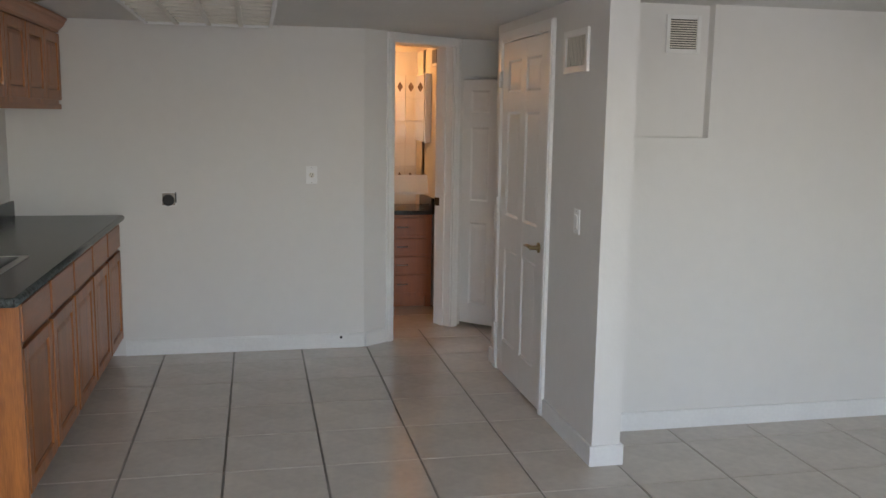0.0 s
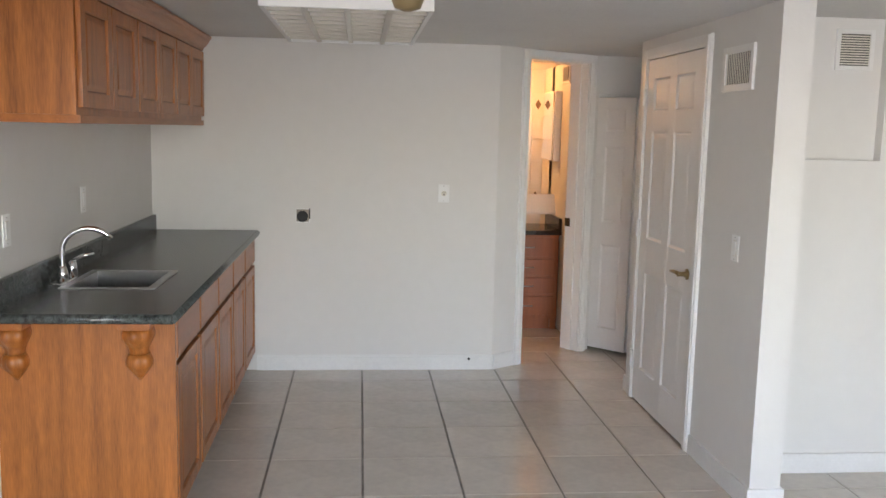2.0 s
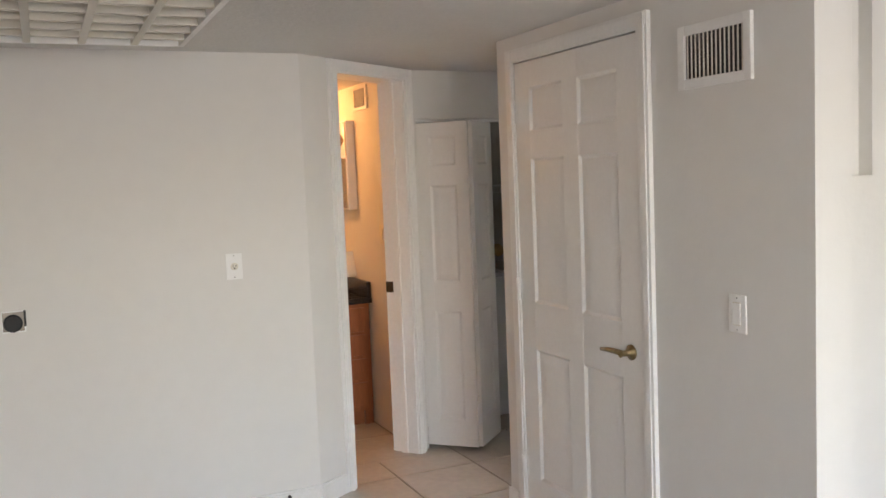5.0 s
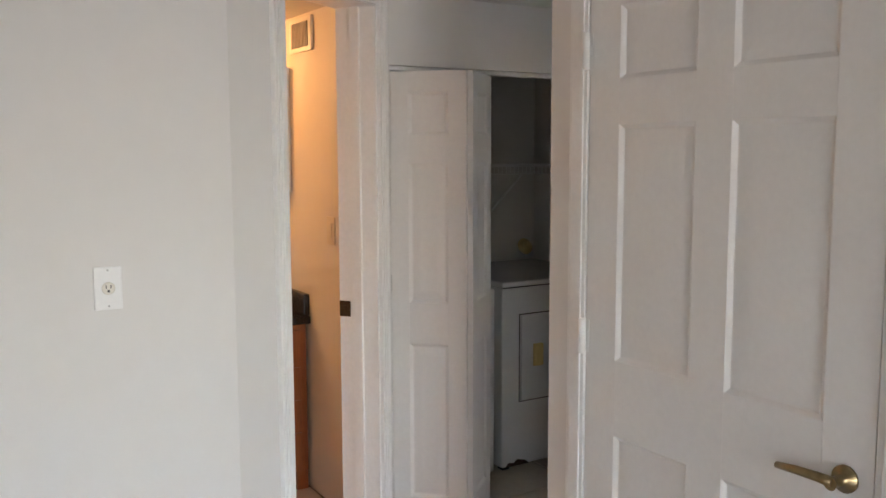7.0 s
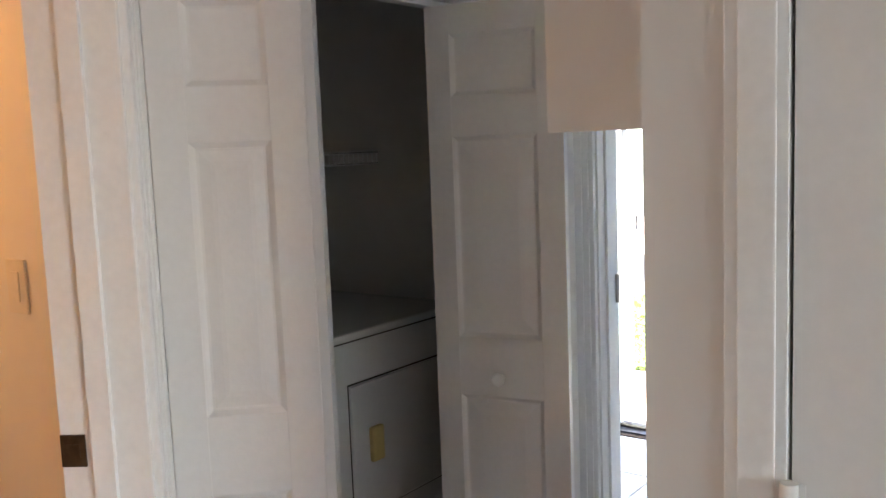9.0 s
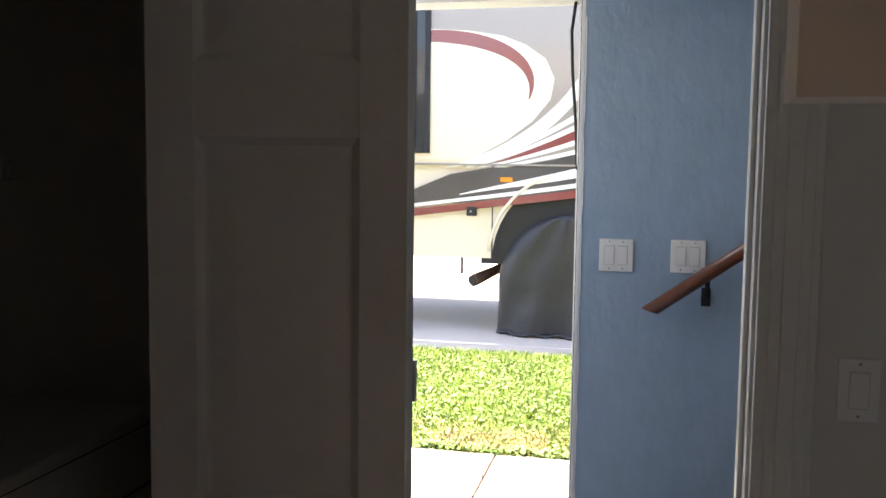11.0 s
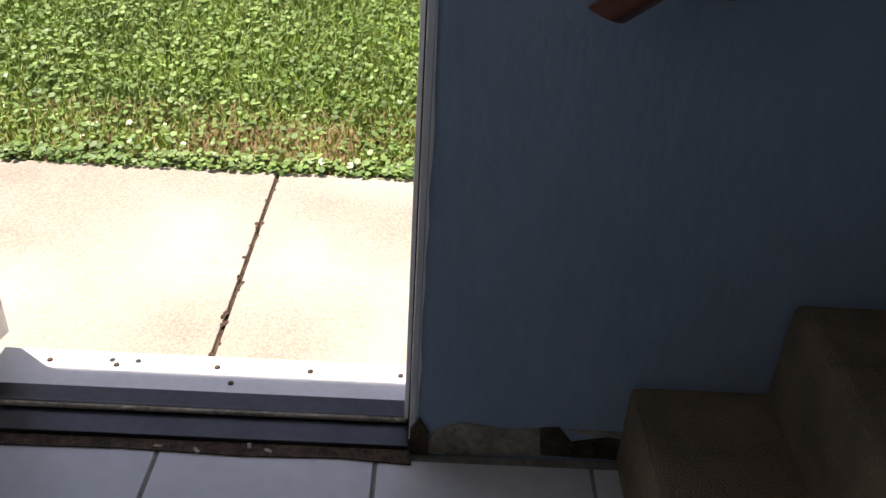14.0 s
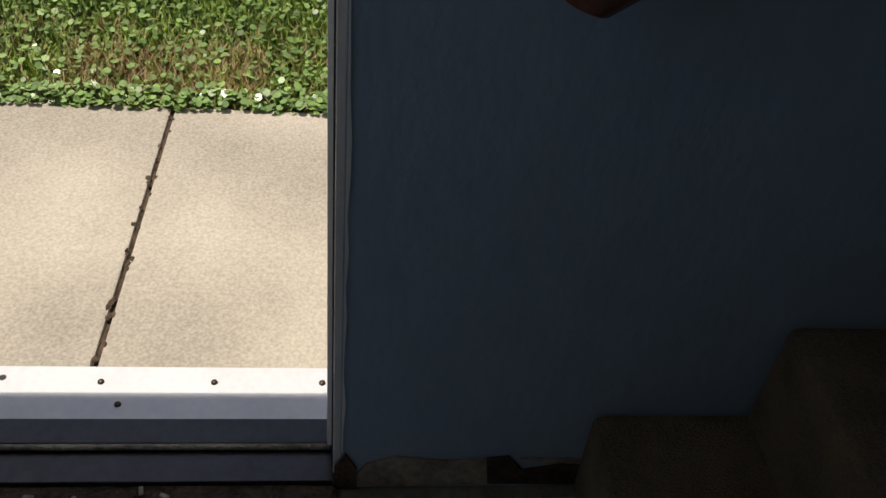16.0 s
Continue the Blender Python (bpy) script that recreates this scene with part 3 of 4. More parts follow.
for x in (-0.815, -0.385):
    cb = thing("corbel", (x, CN - 0.03, 0.74), "carved honey oak scroll bracket under the counter", "corbel", "counter corbels")
    part("cap", B((x - 0.06, x + 0.06, CN - 0.118, CN - 0.0205, 0.858, 0.8755), (x - 0.055, x + 0.055, CN - 0.11, CN - 0.0205, 0.848, 0.8582), bevel=0.003), OAKH, cb)
    part("scroll", carved([(0.848, 0.035, 0.074), (0.838, 0.038, 0.084), (0.818, 0.039, 0.088), (0.798, 0.034, 0.074), (0.780, 0.027, 0.055), (0.762, 0.023, 0.042), (0.748, 0.024, 0.044)], x, CN - 0.0202), OAK, cb)
    part("leaf_tip", carved([(0.7478, 0.026, 0.046), (0.730, 0.031, 0.056), (0.710, 0.032, 0.056), (0.692, 0.026, 0.042), (0.678, 0.019, 0.028), (0.664, 0.012, 0.016), (0.648, 0.003, 0.004)], x, CN - 0.0202), OAK, cb)
    part("backplate", B((x - 0.03, x + 0.03, CN - 0.0265, CN - 0.0203, 0.69, 0.848), bevel=0.002), OAK, cb)

SX0, SX1, SY0, SY1 = -0.765, -0.43, 4.66, 5.08
worktop = thing("worktop", (-0.56, 5.4, 0.875), "dark grey speckled laminate worktop with backsplash", "worktop")
part("top", B((WL, SX0, 4.17, 6.724, 0.876, 0.912), (SX1, -0.245, 4.17, 6.724, 0.876, 0.912), (SX0, SX1, 4.17, SY0, 0.876, 0.912), (SX0, SX1, SY1, 6.724, 0.876, 0.912)), LAMI, worktop)
part("front_edge", tube([(-0.245, 4.17, 0.894), (-0.245, 6.722, 0.894)], 0.0175, 10), LAMI, worktop)
part("near_edge", tube([(WL, 4.17, 0.894), (-0.245, 4.17, 0.894)], 0.0175, 10), LAMI, worktop)
part("backsplash", B((WL - 0.001, WL + 0.022, 4.155, 6.7235, 0.905, 1.005), bevel=0.006), LAMI, worktop)
sk = thing("kitchen_sink", ((SX0 + SX1) / 2, (SY0 + SY1) / 2, 0.9), "small stainless steel drop-in sink", "sink")
part("rim", B((SX0 - 0.02, SX0 + 0.012, SY0 - 0.02, SY1 + 0.02, 0.911, 0.917), (SX1 - 0.012, SX1 + 0.02, SY0 - 0.02, SY1 + 0.02, 0.911, 0.917), (SX0 + 0.012, SX1 - 0.012, SY0 - 0.02, SY0 + 0.012, 0.911, 0.9165), (SX0 + 0.012, SX1 - 0.012, SY1 - 0.012, SY1 + 0.02, 0.911, 0.9165), bevel=0.002), STEEL, sk)
part("basin", B((SX0 + 0.004, SX0 + 0.010, SY0 + 0.005, SY1 - 0.005, 0.76, 0.912), (SX1 - 0.010, SX1 - 0.004, SY0 + 0.005, SY1 - 0.005, 0.76, 0.912), (SX0 + 0.01, SX1 - 0.01, SY0 + 0.005, SY0 + 0.011, 0.76, 0.912), (SX0 + 0.01, SX1 - 0.01, SY1 - 0.011, SY1 - 0.005, 0.76, 0.912), (SX0 + 0.004, SX1 - 0.004, SY0 + 0.005, SY1 - 0.005, 0.752, 0.76)), STEEL, sk)
part("drain", lathe([(0.04, 0), (0.04, 0.004), (0.025, 0.006)], -0.58, 4.87, 0.76), CHROME, sk)
FX, FY = -0.815, 4.80
fc = thing("kitchen_faucet", (FX, FY, 0.912), "chrome gooseneck kitchen faucet with side lever", "faucet")
part("base_plate", B((FX - 0.028, FX + 0.028, FY - 0.10, FY + 0.10, 0.9125, 0.922), bevel=0.004), CHROME, fc)
arc = [(FX + 0.10 - 0.10 * math.cos(a), FY + 0.02 * (1 - math.cos(a)), 1.045 + 0.09 * math.sin(a)) for a in [math.pi * k / 12 for k in range(11)]]
part("spout", tube([(FX, FY, 0.92), (FX, FY, 0.98)] + arc, 0.0115, 12), CHROME, fc)
part("spout_base", lathe([(0.024, 0), (0.022, 0.03), (0.016, 0.05), (0.0125, 0.06)], FX, FY, 0.921), CHROME, fc)
lv = part("lever_base", lathe([(0.022, 0), (0.021, 0.04), (0.017, 0.06), (0.006, 0.07)], FX + 0.01, FY + 0.09, 0.921), CHROME, fc)
part("lever", tube([(FX + 0.01, FY + 0.09, 0.985), (FX + 0.05, FY + 0.09, 1.01), (FX + 0.10, FY + 0.09, 1.02)], [0.009, 0.007, 0.005]), CHROME, lv)

# wall cabinets
UF, UZ0, UZ1 = -0.575, 1.565, 2.03
step = (6.70 - 4.27) / 3
for a in range(3):
    y0, y1 = 4.27 + a * step, 4.27 + (a + 1) * step
    cab = thing("wall_cabinet", (-0.73, (y0 + y1) / 2, UZ0), "honey oak wall cabinet with two raised-panel doors", "cabinet", "kitchen wall cabinets")
    part("body", B((WL, UF - 0.002, y0 + 0.0005, y1 - 0.0005, UZ0 + 0.03, UZ1)), OAK, cab)
    for i in range(2):
        cab_door(cab, y0 + 0.02 + i * (step / 2 - 0.008), y0 + 0.012 + (i + 1) * (step / 2 - 0.008), UZ0 + 0.055, UZ1 - 0.02, UF - 0.0015)
    part("light_rail", B((WL, UF + 0.012, y0 + 0.0003, y1 - 0.0003, UZ0, UZ0 + 0.0298), bevel=0.002), OAKH, cab)
crown = [(0, 0), (0.012, 0.0), (0.018, 0.015), (0.035, 0.03), (0.05, 0.05), (0.055, 0.065), (0.065, 0.072), (0.065, 0.085), (0, 0.085)]
cm = thing("crown_moulding", (-0.7, 5.4, UZ1 - 0.01), "honey oak crown moulding along the wall cabinets", "moulding")
part("front_run", sheet(crown, 2.47, (UF, 6.70, UZ1 - 0.012), (1, 0, 0), (0, 0, 1)), OAKH, cm)
part("end_run", sheet(crown, 0.32, (UF + 0.0, 4.27, UZ1 - 0.0125), (0, -1, 0), (0, 0, 1)), OAKH, cm)

rc = random.Random(8)
for y_, z0_, z1_ in ((4.265, 1.56, 2.11), (4.275, 0.0, 0.86)):
    zs = [z0_ + (z1_ - z0_) * k / 26 for k in range(27)]
    struct("caulk_edge", sheet([(0.0, z) for z in zs] + [(0.014 + rc.random() * 0.024, z) for z in zs[::-1]], 0.0025, (WL - 0.0015, y_, 0.0), (0, -1, 0), (0, 0, 1)), PLASTIC, "ragged white caulk beside the oak cabinet", "caulk")

# Small flat dark patch on the wall below the worktop's near end.
struct("dark_patch", sheet([(0.0, 0.0), (0.03, -0.015), (0.06, 0.02), (0.07, 0.075), (0.0, 0.085)], 0.002, (WL - 0.0015, 4.262, 0.785), (0, -1, 0), (0, 0, 1)), RUSTW, "dark patch on the wall under the worktop end", "stain")
# louvred fluorescent ceiling light
LX0, LX1, LY0, LY1 = 0.0, 0.69, 4.66, 6.12
cl = thing("ceiling_light", (0.345, 5.39, CEIL_Z), "white fluorescent ceiling light with an eggcrate louvre, unlit", "ceiling light")
part("frame", B((LX0, LX1, LY0, LY0 + 0.02, 2.035, 2.1095), (LX0, LX1, LY1 - 0.02, LY1, 2.035, 2.1095), (LX0, LX0 + 0.02, LY0 + 0.02, LY1 - 0.02, 2.035, 2.1095), (LX1 - 0.02, LX1, LY0 + 0.02, LY1 - 0.02, 2.035, 2.1095), bevel=0.003), PLASTIC, cl)
part("reflector", B((LX0 + 0.02, LX1 - 0.02, LY0 + 0.02, LY1 - 0.02, 2.1, 2.109)), ENAMEL, cl)
for k in range(1, 4):
    x = LX0 + (LX1 - LX0) * k / 4
    part("louvre_bar", B((x - 0.012, x + 0.012, LY0 + 0.02, LY1 - 0.02, 2.036, 2.0985)), IVORY, cl)
blade = [(-0.014, 0.0), (0.014, 0.0), (0.003, 0.06), (-0.003, 0.06)]
for k in range(1, 10):
    y = LY0 + (LY1 - LY0) * k / 10
    part("louvre_blade", sheet(blade, LX1 - LX0 - 0.04, (LX0 + 0.02, y, 2.0375), (0, 1, 0), (0, 0, 1)), IVORY, cl)

# outlets, switches, grilles
def plate(name, loc, axis, label, gangs=1, kind="rocker", h=0.116):
    """A wall plate; axis is the way it faces: 'x', '-x' or '-y'."""
    deg = {"x": 90, "-x": -90, "-y": 0}[axis]
    m = Matrix.Translation(loc) @ Matrix.Rotation(radians(deg), 4, "Z")
    w = 0.072 + 0.046 * (gangs - 1)
    t = thing(name, loc, label, "outlet" if kind == "outlet" else "switch")
    part("plate", turned(B((-w / 2, w / 2, -0.006, -0.0005, -h / 2, h / 2), bevel=0.003), m), PLASTIC, t)
    for g in range(gangs):
        x = (g - (gangs - 1) / 2) * 0.046
        if kind == "rocker":
            part("rocker_frame", turned(B((x - 0.018, x + 0.018, -0.0067, -0.0055, -0.035, 0.035)), m), IVORY, t)
            part("rocker", turned(B((x - 0.0163, x + 0.0163, -0.0095, -0.006, -0.0325, 0.0325), bevel=0.002), m), PLASTIC, t)
        else:
            part("socket", turned(turned(lathe([(0.017, 0), (0.017, 0.003), (0.015, 0.004)], 0, 0, 0, 18), Matrix.Translation((x, -0.006, 0)) @ Matrix.Rotation(radians(90), 4, "X")), m), IVORY, t)
            for dx in (-0.006, 0.006):
                part("slot", turned(B((x + dx - 0.0012, x + dx + 0.0012, -0.0108, -0.0095, 0.0, 0.009)), m), DARK, t)
            part("slot", turned(B((x - 0.003, x + 0.003, -0.0108, -0.0095, -0.010, -0.004)), m), DARK, t)
        for z in (-0.048, 0.048):
            part("screw", turned(turned(lathe([(0.003, 0), (0.0025, 0.001)], 0, 0, 0, 8), Matrix.Translation((x, -0.006, z)) @ Matrix.Rotation(radians(90), 4, "X")), m), STEEL, t)
    return t


plate("wall_outlet", (0.942, BACK, 1.165), "-y", "white single outlet on the kitchen end wall", 1, "outlet")
plate("wall_switch", (2.055, 4.79, 1.083), "-x", "white light switch beside the pantry door")
plate("wall_switch", (WL, 4.42, 1.17), "x", "white wall plate above the worktop", 1, "rocker", 0.12)
plate("wall_switch", (WL, 5.33, 1.21), "x", "white wall plate over the worktop backsplash", 1, "rocker", 0.12)
plate("double_switch", (4.985, 6.662, 1.149), "-x", "white two-gang rocker switch on the blue wall", 2)
plate("double_switch", (4.985, 6.416, 1.152), "-x", "white two-gang rocker switch behind the handrail", 2)
plate("wall_switch", (3.51, 6.18, 1.05), "-x", "white light switch beside the foyer doorway")
ob = thing("range_outlet", (0.045, BACK, 1.01), "black round range outlet in a white box", "outlet")
part("box", B((0.0, 0.088, BACK - 0.004, BACK - 0.0005, 0.966, 1.056), bevel=0.002), PLASTIC, ob)
# Proud grey plate instead of a hollow; the shade is its colour.
part("recess", B((0.003, 0.082, BACK - 0.0065, BACK - 0.0035, 0.972, 1.05)), TAUPE, ob, "grey plate painting the shaded inside of the box")
part("receptacle", turned(lathe([(0.036, 0), (0.036, 0.014), (0.03, 0.018), (0.028, 0.012)], 0, 0, 0, 20), Matrix.Translation((0.041, BACK - 0.0055, 1.005)) @ Matrix.Rotation(radians(90), 4, "X")), DARK, ob, "black round receptacle")
part("tab", B((0.082, 0.09, BACK - 0.012, BACK - 0.004, 0.99, 1.055)), DARK, ob)
solo("pipe_stub", tube([(1.13, BACK - 0.014, 0.075), (1.13, BACK - 0.03, 0.075)], 0.008, 10), DARK, "small dark stub on the baseboard", "pipe stub")


def grille(name, y0, y1, z0, z1, x, n, label):
    g = thing(name, (x, (y0 + y1) / 2, z0), label, "vent")
    # Dark sheet paints the unlit duct behind the slats.
    part("backing", B((x - 0.004, x - 0.0006, y0, y1, z0, z1)), SHADOW, g)
    part("frame", B((x - 0.014, x - 0.0005, y0 - 0.03, y0, z0 - 0.03, z1 + 0.03), (x - 0.014, x - 0.0005, y1, y1 + 0.03, z0 - 0.03, z1 + 0.03), (x - 0.0135, x - 0.0005, y0, y1, z0 - 0.03, z0), (x - 0.0135, x - 0.0005, y0, y1, z1, z1 + 0.03), bevel=0.002), TRIM, g)
    for k in range(n):
        y = y0 + (k + 0.5) * (y1 - y0) / n
        part("slat", B((x - 0.008, x - 0.004, y - 0.0012, y + 0.0016, z0, z1)), IVORY, g)


grille("return_grille", 4.745, 5.0, 1.80, 1.935, 2.055, 14, "white return-air grille with ivory slats on a shade-dark backing")
rv_ = thing("wall_vent", (2.605, 4.9550, 1.9), "white wall vent inside the shallow recess", "vent")
# Dark sheet on the wall, coloured as the shade behind these slats.
part("backing", B((2.55, 2.69, 4.9515, 4.9545, 1.90, 2.04)), SHADOW, rv_)
part("frame", B((2.53, 2.55, 4.9430, 4.9545, 1.88, 2.06), (2.69, 2.71, 4.9430, 4.9545, 1.88, 2.06), (2.55, 2.69, 4.9435, 4.9545, 1.88, 1.90), (2.55, 2.69, 4.9435, 4.9545, 2.04, 2.06), bevel=0.002), TRIM, rv_)
for k in range(12):
    part("slat", B((2.55, 2.69, 4.9460, 4.9510, 1.905 + k * 0.0112, 1.911 + k * 0.0112)), IVORY, rv_)


def fan(x, y, spin, chain, label):
    f = thing("ceiling_fan", (x, y, CEIL_Z), label, "ceiling fan")
    part("canopy", lathe([(0.03, -0.09), (0.07, -0.03), (0.075, -0.0005)], x, y, CEIL_Z), BRASS, f)
    part("motor", lathe([(0.06, -0.22), (0.11, -0.20), (0.12, -0.14), (0.09, -0.09), (0.03, -0.085)], x, y, CEIL_Z), BRASS, f)
    for k in range(5):
        m = rot(x, y, CEIL_Z - 0.17, spin + 72 * k) @ Matrix.Rotation(radians(8), 4, "X")
        b = part("blade", turned(B((0.17, 0.60, -0.06, 0.06, -0.004, 0.004), bevel=0.003), m), OAKD, f)
        part("blade_iron", turned(B((0.09, 0.20, -0.02, 0.02, -0.010, -0.0045)), m), BRASS, b)
    if chain:
        part("light_globe", lathe([(0.02, -0.42), (0.07, -0.40), (0.095, -0.34), (0.085, -0.27), (0.05, -0.225)], x - 0.03, y + 0.12, CEIL_Z), OPAL, f, "white opal glass shade")
        c = part("pull_chain", tube([(x + 0.03, y - 0.02, CEIL_Z - 0.21), (x + 0.03, y - 0.02, 1.665)], 0.0012, 6), BRASS, f)
        part("ball", lathe([(0.002, 0), (0.008, 0.002), (0.0118, 0.0115), (0.008, 0.021), (0.002, 0.023)], x + 0.03, y - 0.02, 1.643), BRASS, c, "speckled brass pull-chain ball")


fan(0.40, 1.66, 20, True, "brass ceiling fan with opal shade and pull chain")
fan(3.72, 3.95, 34, False, "brass ceiling fan with dark wooden blades")

# ---- laundry closet ----
def bifold(p0, p1, flip, knob=False):
    """One bifold leaf hung between two places; both faces moulded."""
    d = Vector((p1[0] - p0[0], p1[1] - p0[1], 0))
    m = rot(p0[0], p0[1], 0.025, math.degrees(math.atan2(d.y, d.x)))
    t = thing("bifold_leaf", (p0[0], p0[1], 0.025), "white moulded bifold closet door leaf, folded part way open", "door", "laundry bifold leaves")
    panel_leaf(t, "leaf", d.length, 1.795, 0.03, 1, FOLD_ROWS, 0.07, m)
    if knob:
        part("knob", turned(lathe([(0.010, 0), (0.008, 0.012), (0.017, 0.02), (0.018, 0.03), (0.012, 0.036)], 0, 0, 0), m @ Matrix.Translation((d.length * 0.5, 0.015 * flip, 0.815)) @ Matrix.Rotation(radians(-90 * flip), 4, "X")), PLASTIC, t, "round white knob")
    return t


bifold((2.085, 7.262), (2.293, 7.055), 1)
bifold((2.303, 7.057), (2.525, 7.262), 1)
bifold((2.955, 7.262), (3.04, 6.90), -1, True)
bifold((3.068, 6.905), (3.155, 7.262), 1)
trk = solo("bifold_track", B((2.076, 3.188, 7.265, 7.30, 1.827, 1.8445), bevel=0.002), TRIM, "white metal bifold door track", "track")

DX, DY = 2.84, 7.60
dr = thing("clothes_dryer", (DX + 0.34, DY + 0.35, 0), "white clothes dryer with a yellowed handle and rusted foot", "dryer")
part("cabinet", B((DX, DX + 0.685, DY, DY + 0.68, 0.02, 0.885), bevel=0.008), ENAMEL, dr)
part("top", B((DX - 0.006, DX + 0.691, DY - 0.012, DY + 0.68, 0.889, 0.915), bevel=0.010), ENAMEL, dr)
part("seam", B((DX + 0.01, DX + 0.68, DY - 0.001, DY + 0.01, 0.884, 0.890), (DX + 0.10, DX + 0.67, DY - 0.0015, DY + 0.01, 0.752, 0.757), (DX + 0.10, DX + 0.67, DY - 0.0015, DY + 0.01, 0.33, 0.334), (DX + 0.098, DX + 0.102, DY - 0.0015, DY + 0.01, 0.33, 0.757)), SHADOW, dr)
ddoor = part("door", B((DX + 0.104, DX + 0.58, DY - 0.012, DY + 0.004, 0.336, 0.75), bevel=0.008), ENAMEL, dr)
part("handle", B((DX + 0.17, DX + 0.225, DY - 0.03, DY - 0.011, 0.50, 0.61), bevel=0.008), YELLOW, ddoor, "yellowed plastic door handle")
con = part("console", sheet([(0, 0), (0.0, 0.16), (0.05, 0.17), (0.12, 0.02), (0.12, 0)], 0.66, (DX + 0.012, DY + 0.66, 0.914), (0, -1, 0), (0, 0, 1)), ENAMEL, dr)
part("dial", turned(lathe([(0.045, 0), (0.045, 0.008), (0.028, 0.012), (0.024, 0.03), (0.018, 0.032)], 0, 0, 0), Matrix.Translation((DX + 0.55, DY + 0.568, 1.0)) @ Matrix.Rotation(radians(65), 4, "X")), YELLOW, con, "round timer dial")
part("dial", turned(lathe([(0.045, 0), (0.045, 0.008), (0.028, 0.012), (0.024, 0.03), (0.018, 0.032)], 0, 0, 0), Matrix.Translation((DX + 0.20, DY + 0.568, 1.0)) @ Matrix.Rotation(radians(65), 4, "X")), YELLOW, con, "round timer dial")
part("rust_patch", sheet([(0, 0), (0.14, 0), (0.12, 0.018), (0.07, 0.03), (0.05, 0.014), (0.02, 0.02)], 0.002, (DX + 0.02, DY - 0.0005, 0.02), (1, 0, 0), (0, 0, 1)), RUST, dr, "brown rust along the lower edge")
part("foot", B((DX + 0.02, DX + 0.06, DY + 0.02, DY + 0.06, 0, 0.022), (DX + 0.62, DX + 0.66, DY + 0.02, DY + 0.06, 0, 0.022)), DARK, dr)
ws = thing("washing_machine", (DX - 0.36, DY + 0.38, 0), "white washing machine beside the dryer", "washer")
part("cabinet", B((DX - 0.70, DX - 0.02, DY + 0.03, DY + 0.68, 0.0, 0.885), bevel=0.012), ENAMEL, ws)
part("lid", B((DX - 0.69, DX - 0.03, DY + 0.04, DY + 0.56, 0.887, 0.91), bevel=0.012), ENAMEL, ws)
part("console", sheet([(0, 0), (0.0, 0.15), (0.05, 0.16), (0.11, 0.02), (0.11, 0)], 0.64, (DX - 0.68, DY + 0.66, 0.905), (0, -1, 0), (0, 0, 1)), ENAMEL, ws)
sh = thing("wire_shelf", (2.8, 8.15, 1.45), "white wire shelf on the laundry closet wall", "shelf")
for k in range(60):
    x = 2.07 + k * 0.0256
    part("wire", B((x - 0.002, x + 0.002, 8.0, 8.348, 1.448, 1.452)), PLASTIC, sh)
part("front_rod", tube([(2.065, 8.0, 1.445), (3.588, 8.0, 1.445)], 0.004, 8), PLASTIC, sh)
part("front_rod", tube([(2.065, 7.998, 1.405), (3.588, 7.998, 1.405)], 0.004, 8), PLASTIC, sh)
for k in range(60):
    x = 2.07 + k * 0.0256
    part("lip_wire", B((x - 0.0015, x + 0.0015, 7.997, 8.001, 1.405, 1.447)), PLASTIC, sh)
for x in (2.55, 3.25):
    part("brace", tube([(x, 8.01, 1.40), (x, 8.345, 1.15)], 0.006, 8), PLASTIC, sh)
cb_ = thing("closet_lampholder", (2.75, 7.95, 2.1), "small ivory lampholder on the closet ceiling", "lampholder")
part("base", lathe([(0.05, -0.03), (0.055, -0.001)], 2.75, 7.95, CEIL_Z), IVORY, cb_)
part("socket", lathe([(0.022, -0.075), (0.025, -0.03)], 2.75, 7.95, CEIL_Z), YELLOW, cb_)

# ---- bathroom ----
v0 = thing("bathroom_vanity", (1.7, 8.15, 0), "reddish wooden vanity with drawers and black top", "vanity")
part("body", B((1.40, 1.985, 7.905, 8.40, 0.09, 0.765)), CHERRY, v0)
part("foot_rail", B((1.41, 1.975, 7.93, 8.38, 0.0, 0.0895)), CHERRY, v0)
part("foot", B((1.93, 1.985, 7.907, 7.95, 0.0, 0.0893), bevel=0.004), CHERRY, v0)
for z0, z1 in ((0.12, 0.27), (0.29, 0.42), (0.44, 0.57), (0.59, 0.74)):
    dw = part("drawer_front", B((1.50, 1.955, 7.89, 7.9045, z0, z1), bevel=0.005), CHERRY, v0)
    part("pull", tube([(1.70, 7.89, (z0 + z1) / 2), (1.70, 7.872, (z0 + z1) / 2), (1.78, 7.872, (z0 + z1) / 2), (1.78, 7.89, (z0 + z1) / 2)], 0.004, 8), STEEL, dw)
part("stone_top", B((1.36, 1.995, 7.87, 8.42, 0.7655, 0.80), bevel=0.004), GRANITE, v0, "black stone top")
part("side_splash", B((1.972, 1.9992, 7.89, 8.42, 0.8002, 0.895), bevel=0.003), GRANITE, v0, "black stone splash")
mc = thing("medicine_cabinet", (1.95, 8.28, 1.34), "white medicine cabinet with a mirrored door", "cabinet")
part("box", B((1.945, 1.9993, 8.07, 8.48, 1.34, 1.90), bevel=0.004), PLASTIC, mc)
part("mirror", B((1.937, 1.9445, 8.08, 8.47, 1.35, 1.89)), MIRROR, mc)
bt = thing("bath_wall_tiles", (1.5, 8.745, 0.9), "white bathroom tiles with brown diamond motifs", "tiles")
bt["kind"] = "structure"
